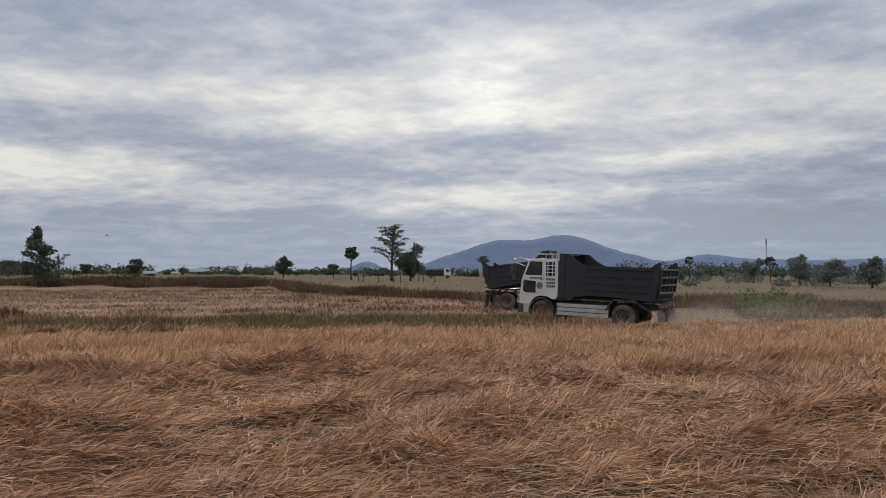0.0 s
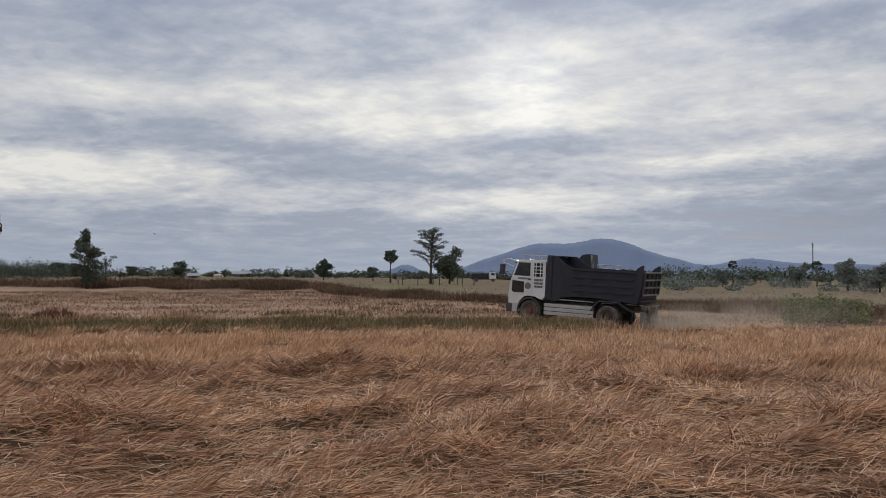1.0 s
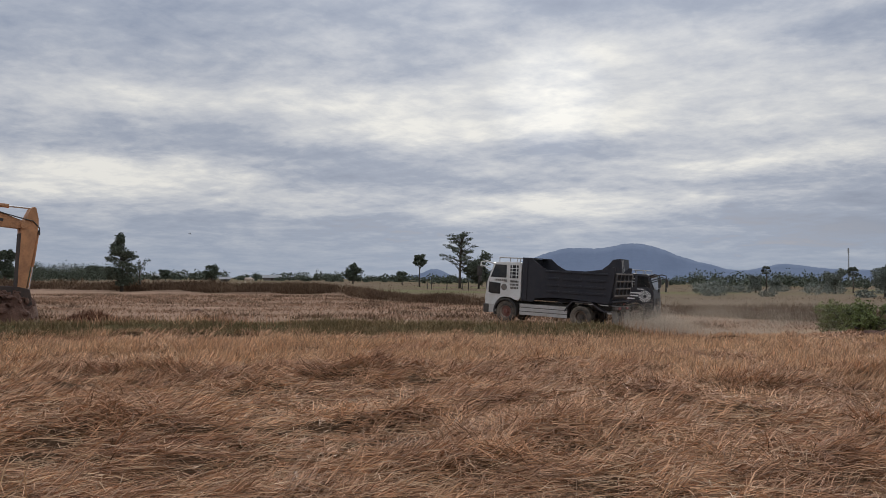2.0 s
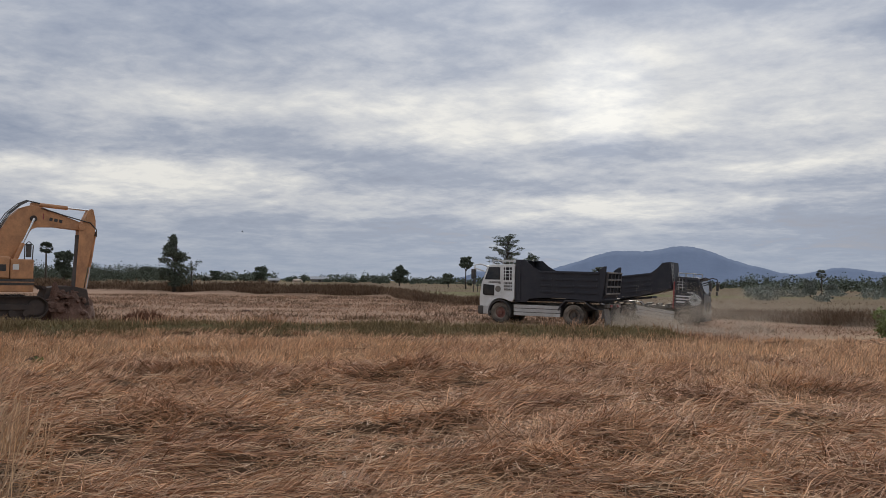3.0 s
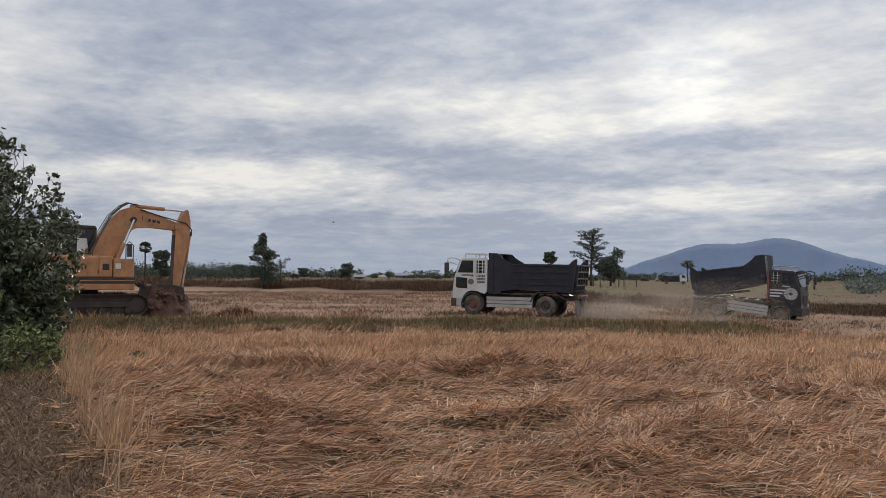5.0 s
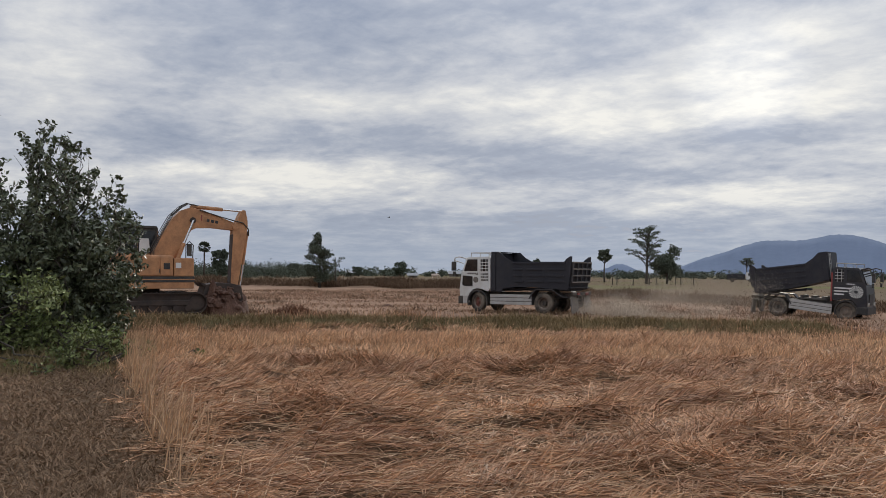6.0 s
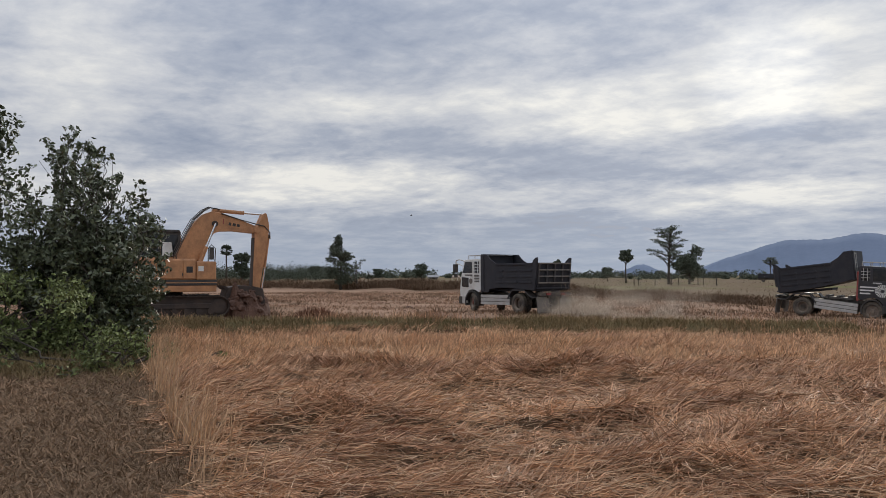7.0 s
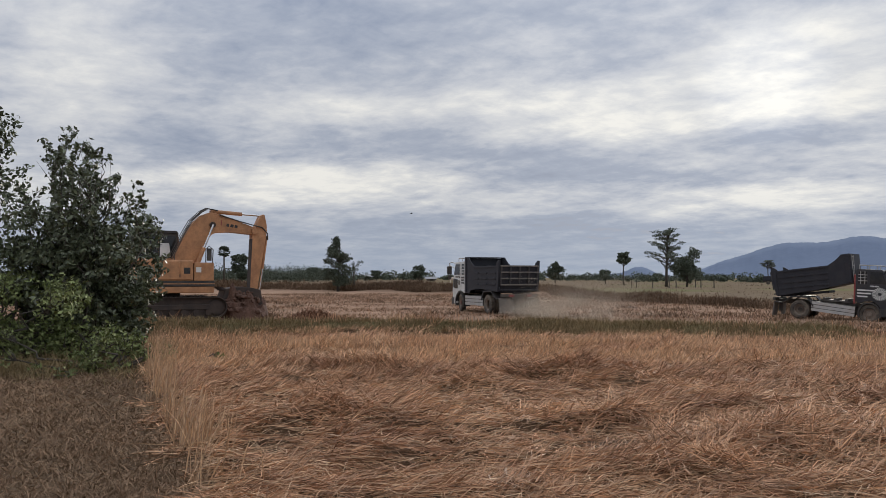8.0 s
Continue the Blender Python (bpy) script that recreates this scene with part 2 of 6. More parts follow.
M["pale_straw"] = material("pale_straw", (0.62, 0.42, 0.25), (0.42, 0.25, 0.14), rough=0.6, scale=0.5, fine=3, bump=0.0, island=0.35, spec=0.35)
M["dike_grass"] = material("dike_grass", (0.185, 0.150, 0.075), (0.32, 0.225, 0.125), rough=0.7, scale=0.35, fine=3.0, bump=0.0, island=0.45, amount=0.7, spec=0.05)
M["bank_grass"] = material("bank_grass", (0.120, 0.076, 0.052), (0.20, 0.132, 0.082), rough=0.8, scale=0.10, fine=1.2, bump=0.0, island=0.4, amount=0.6, spec=0.05)
M["stubble"] = material("stubble", (0.42, 0.275, 0.185), (0.27, 0.165, 0.11), rough=0.7, scale=0.15, fine=1.5, bump=0.0, island=0.4, amount=0.6, spec=0.05)
M["path_grass"] = material("path_grass", (0.33, 0.22, 0.14), (0.17, 0.115, 0.075), rough=0.75, scale=0.5, fine=4, bump=0.0, island=0.45, amount=0.7, spec=0.05)
M["red_weed"] = material("red_weed", (0.15, 0.075, 0.05), (0.24, 0.125, 0.08), rough=0.8, scale=0.6, fine=4, bump=0.0, island=0.45, spec=0.05)
# blue-grey instead of woodland green: distance haze painted into the hill colour
M["mountain"] = material("hill_haze_tint", (0.185, 0.225, 0.305), (0.15, 0.185, 0.255), rough=1.0, scale=0.004, fine=0.03, bump=0.0, spec=0.0, amount=0.8)
M["dust"] = material("dust_motes", (0.66, 0.57, 0.46), (0.58, 0.50, 0.40), rough=1.0, scale=1, fine=4, bump=0.0, spec=0.0)
M["roof_sheet"] = material("roof_sheet", (0.30, 0.31, 0.32), (0.22, 0.21, 0.20), rough=0.5, scale=0.5, fine=4, bump=0.05)
M["house_wall"] = material("house_wall", (0.20, 0.18, 0.16), (0.14, 0.12, 0.10), rough=0.9, scale=0.5, fine=4, bump=0.05)
M["cow_hide"] = material("cow_hide", (0.62, 0.52, 0.44), (0.50, 0.40, 0.33), rough=0.8, scale=2, fine=10, bump=0.1)
M["feather"] = material("feather", (0.02, 0.02, 0.02), (0.03, 0.03, 0.03), rough=0.8, scale=9, fine=50, bump=0.0)


# ---- building tools ----
def link_bm(name, bm, mat, parent=None, label="", smooth=False):
    me = bpy.data.meshes.new(name)
    bmesh.ops.recalc_face_normals(bm, faces=bm.faces)
    bm.to_mesh(me)
    bm.free()
    me.materials.append(mat)
    if smooth:
        me.polygons.foreach_set("use_smooth", [True] * len(me.polygons))
    ob = new(name, me)
    if parent is not None:
        ob.parent = parent
    if label:
        ob["label"] = label
    return ob


def part(name, bm, mat, parent, label="", smooth=False):
    return link_bm(name, bm, M[mat], parent, label, smooth)


def box(x0, x1, y0, y1, z0, z1, bevel=0.0, bm=None):
    bm = bm or bmesh.new()
    vs = [bm.verts.new((x, y, z)) for x in (x0, x1) for y in (y0, y1) for z in (z0, z1)]
    fs = [bm.faces.new([vs[i] for i in f]) for f in ((0, 1, 3, 2), (4, 6, 7, 5), (0, 4, 5, 1), (2, 3, 7, 6), (0, 2, 6, 4), (1, 5, 7, 3))]
    if bevel:
        es = list({e for f in fs for e in f.edges})
        bmesh.ops.bevel(bm, geom=es, offset=bevel, segments=2, affect="EDGES", profile=0.6)
    return bm


def slab(pts, y0, y1, bevel=0.0, bm=None):
    """A side outline in x and z, drawn out across from y0 to y1."""
    bm = bm or bmesh.new()
    a = [bm.verts.new((x, y0, z)) for x, z in pts]
    b = [bm.verts.new((x, y1, z)) for x, z in pts]
    n = len(pts)
    fs = [bm.faces.new(a), bm.faces.new(b[::-1])]
    for i in range(n):
        fs.append(bm.faces.new((a[i], b[i], b[(i + 1) % n], a[(i + 1) % n])))
    if bevel:
        es = list({e for f in fs for e in f.edges})
        bmesh.ops.bevel(bm, geom=es, offset=bevel, segments=2, affect="EDGES", profile=0.6)
    return bm


def drum(cx, cz, r, y0, y1, seg=28, bm=None, bevel=0.0):
    return slab([(cx + r * math.cos(2 * math.pi * i / seg), cz + r * math.sin(2 * math.pi * i / seg)) for i in range(seg)], y0, y1, bevel, bm)


def lathe(profile, seg=28, bm=None):
    """A ring turned round the y axis; profile of (radius, y), closed."""
    bm = bm or bmesh.new()
    rings = []
    for i in range(seg):
        a = 2 * math.pi * i / seg
        rings.append([bm.verts.new((r * math.cos(a), y, r * math.sin(a))) for r, y in profile])
    n = len(profile)
    for i in range(seg):
        p, q = rings[i], rings[(i + 1) % seg]
        for j in range(n):
            bm.faces.new((p[j], p[(j + 1) % n], q[(j + 1) % n], q[j]))
    return bm


def tube(points, r, seg=8, bm=None):
    bm = bm or bmesh.new()
    pts = [Vector(p) for p in points]
    prev = None
    for i, p in enumerate(pts):
        d = (pts[min(i + 1, len(pts) - 1)] - pts[max(i - 1, 0)]).normalized()
        u = d.cross(Vector((0.13, 0.97, 0.21))).normalized()
        v = d.cross(u)
        rr = r[i] if isinstance(r, (list, tuple)) else r
        ring = [bm.verts.new(p + (u * math.cos(2 * math.pi * k / seg) + v * math.sin(2 * math.pi * k / seg)) * rr) for k in range(seg)]
        if prev:
            for k in range(seg):
                bm.faces.new((prev[k], prev[(k + 1) % seg], ring[(k + 1) % seg], ring[k]))
        else:
            bm.faces.new(ring[::-1])
        prev = ring
    bm.faces.new(prev)
    return bm


def empty(name, m, label, category, group="", kind=""):
    ob = new(name)
    ob.matrix_basis = m
    return tagged(ob, label, category, group, kind)


# ---- ground ----
def sstep(a, b, v):
    t = np.clip((v - a) / (b - a), 0, 1)
    return t * t * (3 - 2 * t)


def vnoise(x, y, scale, seed=0):
    """Smooth value noise on arrays, -1 to 1."""
    x, y = np.asarray(x, float) / scale + seed * 17.31, np.asarray(y, float) / scale + seed * 7.77
    xi, yi = np.floor(x).astype(np.int64), np.floor(y).astype(np.int64)
    fx, fy = x - xi, y - yi
    fx, fy = fx * fx * (3 - 2 * fx), fy * fy * (3 - 2 * fy)

    def h(a, b):
        n = (a * 374761393 + b * 668265263 + seed * 144269) & 0x7FFFFFFF
        n = ((n ^ (n >> 13)) * 1274126177) & 0x7FFFFFFF
        return ((n ^ (n >> 16)) & 0xFFFF) / 32767.5 - 1
    return ((h(xi, yi) * (1 - fx) + h(xi + 1, yi) * fx) * (1 - fy) + (h(xi, yi + 1) * (1 - fx) + h(xi + 1, yi + 1) * fx) * fy)


def dike_y(x):
    """The middle line of the grassy dike between the two fields."""
    return np.interp(x, [-60, -30, -18.9, -15.1, -13.1, -3.8, 0.5, 4, 9, 14, 22, 60], [8.0, 17.8, 23.2, 25.4, 26.7, 29.0, 29.9, 30.6, 32.0, 32.8, 33.4, 34.5])


def bank_y(x):
    """The foot of the weedy bank behind the second field."""
    return np.interp(x, [-200, -80, -53, -20, -12.5, -3, 3, 9, 13, 17, 22, 40, 120], [104, 104, 103, 94, 72, 59, 55, 50.5, 46.5, 41.5, 38.5, 37, 42])


def path_edge(y):
    """Where the straw field ends beside the trodden path on the left."""
    return np.interp(y, [0, 6.5, 9.4, 15.2, 20.4, 26], [-1.0, -4.8, -7.45, -12.7, -16.8, -20.5])


# the heavier swept heaps of straw: x, y, half-length, half-depth, height, turn
HEAPS = [(-4.3, 13.9, 0.8, 0.5, 0.42, 10), (-2.4, 14.9, 1.9, 0.75, 0.52, -14), (0.9, 12.2, 1.6, 0.5, 0.36, 10), (1.5, 10.3, 1.5, 0.45, 0.34, 18), (-0.2, 8.5, 0.6, 0.4, 0.34, 15),
         (3.4, 9.2, 0.9, 0.4, 0.30, 20), (4.6, 15.8, 1.4, 0.6, 0.36, 5), (5.9, 11.2, 1.1, 0.5, 0.38, 20), (-5.0, 9.8, 1.0, 0.45, 0.34, 25), (-1.6, 10.8, 1.1, 0.5, 0.26, 20),
         (-7.2, 15.5, 1.3, 0.6, 0.34, 0), (7.6, 17.5, 1.5, 0.7, 0.34, 10), (0.6, 17.6, 1.7, 0.6, 0.30, 0), (-6.2, 11.9, 0.9, 0.5, 0.32, 30), (2.8, 13.8, 1.2, 0.5, 0.30, 8), (-8.5, 19.5, 1.4, 0.6, 0.3, 0)]


def heaps(x, y):
    z = np.zeros_like(x)
    for hx, hy, a, b, h, turn in HEAPS:
        c, s = math.cos(radians(turn)), math.sin(radians(turn))
        u, v = (x - hx) * c + (y - hy) * s, -(x - hx) * s + (y - hy) * c
        v = v + 0.12 * vnoise(x, y, 0.6, 77)
        z = np.maximum(z, h * np.exp(-(u / a) ** 2 - np.where(v < 0, (v / (0.6 * b)) ** 2, (v / (1.5 * b)) ** 2)))
    return z


def ridges(x, y):
    """Lodged straw: low swept ridges with a steep near side, and heaps; about 0 to 1.3."""
    u = y * 1.35 - x * 0.30 + 0.9 * vnoise(x, y, 2.6, 4)
    w = 1 - np.abs(vnoise(x * 0.42, u, 1.25, 3)) * 1.5
    w2 = 1 - np.abs(vnoise(x * 0.7, u, 0.6, 5)) * 1.5
    return np.clip(0.10 + 0.42 * np.clip(w, 0, 1) ** 2 + 0.22 * w2 * np.clip(0.4 + vnoise(x, y, 2.0, 8), 0, 1) + 0.10 * vnoise(x, y, 4, 9), 0, 1) + 1.6 * heaps(x, y)


def in_straw(x, y):
    return sstep(-0.5, 0.5, x - path_edge(y) + 0.45 * vnoise(x, y, 0.9, 33)) * (1 - sstep(-1.3, -0.7, y - dike_y(x)))


def ground_z(x, y):
    x, y = np.asarray(x, float), np.asarray(y, float)
    z = 0.06 * vnoise(x, y, 6, 1) + 0.02 * vnoise(x, y, 1.3, 2)
    s = in_straw(x, y) * (y > 2)
    z = z + s * 0.30 * np.clip(ridges(x, y), 0, 1.4)
    d = y - dike_y(x)
    wd = 1 - sstep(3.6, 5.6, x)
    z = z + wd * (0.46 * np.exp(-(d / 1.05) ** 2))
    z = z + 0.16 * (1 - sstep(-1, 4, x)) * sstep(32, 37, y)
    z = z - 0.22 * np.exp(-((x - 8.5) / 5) ** 2 - ((y - 34.2) / 2.2) ** 2) + 0.04 * np.exp(-((x - 5.5) / 4) ** 2 - ((y - 43.5) / 4) ** 2)
    b = y - bank_y(x)
    side = np.degrees(np.arctan2(x, np.maximum(y, 1.0)))
    lim = np.interp(side, [-60, -14, -8, 12, 30], [1.15, 0.95, 0.48, 0.45, 0.42])
    rest = np.interp(side, [-60, -14, -6, 12, 30], [1.10, 0.85, 0.35, 0.22, 0.25])
    z = z + sstep(-1.2, 3.2, b) * (lim + (rest - lim) * sstep(3, 9, b)) * (0.85 + 0.2 * vnoise(x, y, 5, 6))
    z = z + 0.0007 * np.clip(y - 100, 0, 800)
    return z


def gz(x, y):
    return float(ground_z(np.array([x]), np.array([y]))[0])


def make_ground():
    def steps(lo, hi, h0, grow, cap):
        out, v, h = [lo], lo, h0
        while v < hi:
            v += h
            out.append(v)
            h = min(h * grow, cap)
        return out
    ys = [-4800, -1500, -400, -100, -30, -10, -3, 0, 2] + steps(4, 60, 0.16, 1.004, 0.45)[0:] 
    ys = ys + steps(ys[-1] + 0.6, 4800, 0.7, 1.07, 300)
    xp = steps(0, 40, 0.22, 1.006, 0.6)
    xp = xp + steps(xp[-1] + 1, 4800, 1.2, 1.13, 400)
    xs = np.array([-v for v in xp[:0:-1]] + xp)
    ys = np.array(ys)
    X, Y = np.meshgrid(xs, ys)
    Z = ground_z(X, Y)
    nx, ny = len(xs), len(ys)
    co = np.stack([X.ravel(), Y.ravel(), Z.ravel()], 1)
    i = np.arange(nx - 1)[None, :] + nx * np.arange(ny - 1)[:, None]
    quads = np.stack([i, i + 1, i + nx + 1, i + nx], -1).reshape(-1, 4)
    me = bpy.data.meshes.new("ground")
    me.vertices.add(len(co))
    me.vertices.foreach_set("co", co.astype(np.float32).ravel())
    me.loops.add(quads.size)
    me.loops.foreach_set("vertex_index", quads.astype(np.int32).ravel())
    me.polygons.add(len(quads))
    me.polygons.foreach_set("loop_start", np.arange(0, quads.size, 4, dtype=np.int32))
    me.polygons.foreach_set("use_smooth", np.ones(len(quads), bool))
    me.update()
    x, y = X.ravel(), Y.ravel()
    col = np.empty((len(x), 4), np.float32)
    col[:, 3] = 1

    def zone(c, w):
        col[:, :3] = col[:, :3] * (1 - w[:, None]) + np.array(c)[None, :] * w[:, None]
    col[:, :3] = (0.30, 0.215, 0.135)
    n1, n2 = vnoise(x, y, 30, 11), vnoise(x * 0.3, y, 14, 12)
    far = sstep(0, 4, y - bank_y(x))
    zone((0.19, 0.145, 0.10), far)
    zone((0.18, 0.17, 0.09), far * sstep(0.0, 0.5, n1))
    zone((0.20, 0.155, 0.11), far * sstep(0.1, 0.5, n2))
    zone((0.16, 0.105, 0.07), sstep(-1.5, 0.5, y - bank_y(x)) * (1 - sstep(4, 8, y - bank_y(x))))
    mid = sstep(-0.2, 1.2, y - dike_y(x)) * (1 - sstep(-2, 0, y - bank_y(x)))
    zone((0.33, 0.22, 0.155), mid)
    zone((0.20, 0.13, 0.09), mid * sstep(0.25, 0.7, vnoise(x * 0.4, y, 3.0, 14)) * 0.8)
    zone((0.12, 0.11, 0.055), np.exp(-((y - dike_y(x)) / 1.2) ** 2) * (1 - sstep(3.6, 5.6, x)))
    straw = in_straw(x, y)
    zone((0.10, 0.062, 0.038), straw)
    path = 1 - sstep(-0.5, 0.2, x - path_edge(y))
    path = path * (y < 30)
    zone((0.15, 0.105, 0.07), path)
    track = np.exp(-((y - (36.2 + 0.05 * (x - 12) ** 1)) / 1.2) ** 2) * sstep(9, 13, x)
    zone((0.42, 0.30, 0.20), track)
    at = me.color_attributes.new("cover", "FLOAT_COLOR", "POINT")
    at.data.foreach_set("color", col.ravel())
    m = bpy.data.materials.new("field_soil")
    m.use_nodes = True
    nt = m.node_tree
    nt.nodes.clear()
    add, link, maths, ramp, mix = node_tools(nt)
    out = add("ShaderNodeOutputMaterial")
    b = add("ShaderNodeBsdfPrincipled", ins={"Roughness": 1.0, "Specular IOR Level": 0.0})
    link(b.outputs[0], out.inputs[0])
    a = add("ShaderNodeAttribute")
    a.attribute_name = "cover"
    tc = add("ShaderNodeTexCoord")
    n1 = add("ShaderNodeTexNoise", ins={"Scale": 0.35, "Detail": 10, "Roughness": 0.7})
    n2 = add("ShaderNodeTexNoise", ins={"Scale": 9, "Detail": 9, "Roughness": 0.75})
    for n in (n1, n2):
        link(tc.outputs["Object"], n.inputs["Vector"])
    hsv = add("ShaderNodeHueSaturation")
    link(a.outputs["Color"], hsv.inputs["Color"])
    link(maths("ADD", -0.35, maths("ADD", maths("MULTIPLY", n1.outputs[0], 1.1), maths("MULTIPLY", n2.outputs[0], 1.6))), hsv.inputs["Value"])
    link(hsv.outputs[0], b.inputs["Base Color"])
    bp = add("ShaderNodeBump", ins={"Strength": 0.7, "Distance": 0.05})
    link(n2.outputs[0], bp.inputs["Height"])
    link(bp.outputs[0], b.inputs["Normal"])
    me.materials.append(m)
    return tagged(new("ground", me), "dry rice paddy ground with straw, soil and trodden paths", "ground", kind="structure")


make_ground()


# ---- grass and leaf tools ----
def raw_mesh(name, co, tris, mat):
    me = bpy.data.meshes.new(name)
    me.vertices.add(len(co))
    me.vertices.foreach_set("co", np.asarray(co, np.float32).ravel())
    me.loops.add(tris.size)
    me.loops.foreach_set("vertex_index", np.asarray(tris, np.int32).ravel())
    me.polygons.add(len(tris))
    me.polygons.foreach_set("loop_start", np.arange(0, tris.size, 3, dtype=np.int32))
    me.update()
    me.materials.append(mat)
    return me


def blade_mesh(name, x, y, z, az, length, lean, bend, width, mat, rng):
    """Grass blades: each two bent pieces. lean 0 is upright, 1 lies flat; bend adds to the lean towards the tip."""
    n = len(x)
    base = np.stack([x, y, z], 1)
    h = np.stack([np.cos(az), np.sin(az), np.zeros(n)], 1)
    up = np.array([0, 0, 1.0])[None, :]
    a1, a2 = lean * math.pi / 2, np.clip(lean + bend, -0.2, 1.25) * math.pi / 2
    d1 = h * np.sin(a1)[:, None] + up * np.cos(a1)[:, None]
    d2 = h * np.sin(a2)[:, None] + up * np.cos(a2)[:, None]
    mid = base + d1 * (length * 0.55)[:, None]
    tip = mid + d2 * (length * 0.45)[:, None]
    side = np.stack([-np.sin(az), np.cos(az), np.zeros(n)], 1)
    nrm = np.cross(d1, side)
    roll = rng.uniform(0, math.pi, n)
    w = (side * np.cos(roll)[:, None] + nrm * np.sin(roll)[:, None]) * (width / 2)[:, None]
    co = np.empty((n, 5, 3), np.float32)
    co[:, 0], co[:, 1], co[:, 2], co[:, 3], co[:, 4] = base - w, base + w, mid - w * 0.8, mid + w * 0.8, tip
    k = (np.arange(n) * 5)[:, None]
    t = np.concatenate([k + [0, 1, 3], k + [0, 3, 2], k + [2, 3, 4]], 1).reshape(-1, 3)
    return raw_mesh(name, co.reshape(-1, 3), t, mat)


def leaf_arrays(centres, size, rng, aspect=0.45, flat=0.3):
    """Folded four-cornered leaves at the given centres, turned at random."""
    n = len(centres)
    a = rng.normal(size=(n, 3))
    a /= np.linalg.norm(a, axis=1)[:, None]
    b = rng.normal(size=(n, 3))
    b[:, 2] += flat
    b -= a * (a * b).sum(1)[:, None]
    b /= np.linalg.norm(b, axis=1)[:, None]
    c = np.cross(a, b)
    s = (size * rng.uniform(0.6, 1.3, n))[:, None]
    co = np.empty((n, 4, 3), np.float32)
    co[:, 0] = centres - a * s * 0.5
    co[:, 1] = centres + b * s * aspect * 0.5 + c * s * 0.08
    co[:, 2] = centres + a * s * 0.5
    co[:, 3] = centres - b * s * aspect * 0.5 + c * s * 0.08
    k = (np.arange(n) * 4)[:, None]
    t = np.concatenate([k + [0, 1, 2], k + [0, 2, 3]], 1).reshape(-1, 3)
    return co.reshape(-1, 3), t


def clumps(cl, per, rng):
    """Leaf centres in uneven clumps; cl rows of x, y, z, rx, rz."""
    out = []
    for x, y, z, rx, rz in cl:
        v = rng.normal(size=(per, 3))
        v /= np.linalg.norm(v, axis=1)[:, None]
        r = rng.uniform(0.25, 1.0, per) ** 0.5 * (1 + 0.22 * np.sin(v[:, 0] * 5 + x * 3) + 0.18 * np.sin(v[:, 2] * 7 + y))
        out.append(np.array([x, y, z]) + v * r[:, None] * np.array([rx, rx, rz]))
    return np.concatenate(out)


def at_az(az, d):
    return d * math.sin(radians(az)), d * math.cos(radians(az))


def stuff(name, me, label, category):
    return tagged(new(name, me), label, category, kind="stuff")


# ---- far hills ----
def make_hills():
    """A long ridge with shoulders, and a small hill on its left, far behind the plain."""
    D = 4600.0
    bm = bmesh.new()
    rng = random.Random(4)

    def height(az):
        g = lambda c, w, h: h * math.exp(-((az - c) / w) ** 2)
        s = g(8.9, 3.8, 205) + g(3.4, 3.0, 150) + g(-0.2, 1.9, 48) + g(13.6, 2.2, 48) + g(18.2, 2.6, 88) + g(22.4, 3.0, 50) + g(28, 4.5, 60) + g(36, 6, 45)
        s += g(-5.4, 1.15, 66) * 0.95 + g(-7.6, 1.2, 18)
        s += 5 * noise.noise(Vector((az * 0.9, 3.1, 0))) + 3.0 * noise.noise(Vector((az * 3, 1.1, 0))) + 2.2 * noise.noise(Vector((az * 14, 4.1, 0)))
        left = max(0.0, min(1.0, (az + 11) / 3))
        return max(s, 0) * left - 12 * (1 - left) + 2
    n, rows = 560, 7
    grid = []
    for i in range(n):
        az = -13 + 58 * i / (n - 1)
        top = height(az)
        line = []
        for j in range(rows):
            f = j / (rows - 1)
            d = D - 900 * (1 - f) + 60 * noise.noise(Vector((az * 0.8, f * 3, 5)))
            zz = -6 + (top + 6) * f ** 1.25 + (10 * noise.noise(Vector((az * 1.7, f * 4, 2))) if 0 < j < rows - 1 else 0)
            x, y = at_az(az, d)
            line.append(bm.verts.new((x, y, zz)))
        x, y = at_az(az, D + 120)
        line.append(bm.verts.new((x, y, -40)))
        grid.append(line)
    for a, b in zip(grid, grid[1:]):
        for j in range(rows):
            bm.faces.new((a[j], b[j], b[j + 1], a[j + 1]))
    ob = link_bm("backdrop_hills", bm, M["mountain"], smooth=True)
    tagged(ob, "long wooded hill ridge beyond the plain, blue haze painted into its colour", "hill", kind="structure")


make_hills()


# ---- straw, dike grass, stubble ----
def polar(n, rng, r0, r1, power, az0, az1):
    u = rng.uniform(0, 1, n)
    p = 1 + power
    r = (r0 ** p + u * (r1 ** p - r0 ** p)) ** (1 / p)
    a = np.radians(rng.uniform(az0, az1, n))
    return r * np.sin(a), r * np.cos(a), r


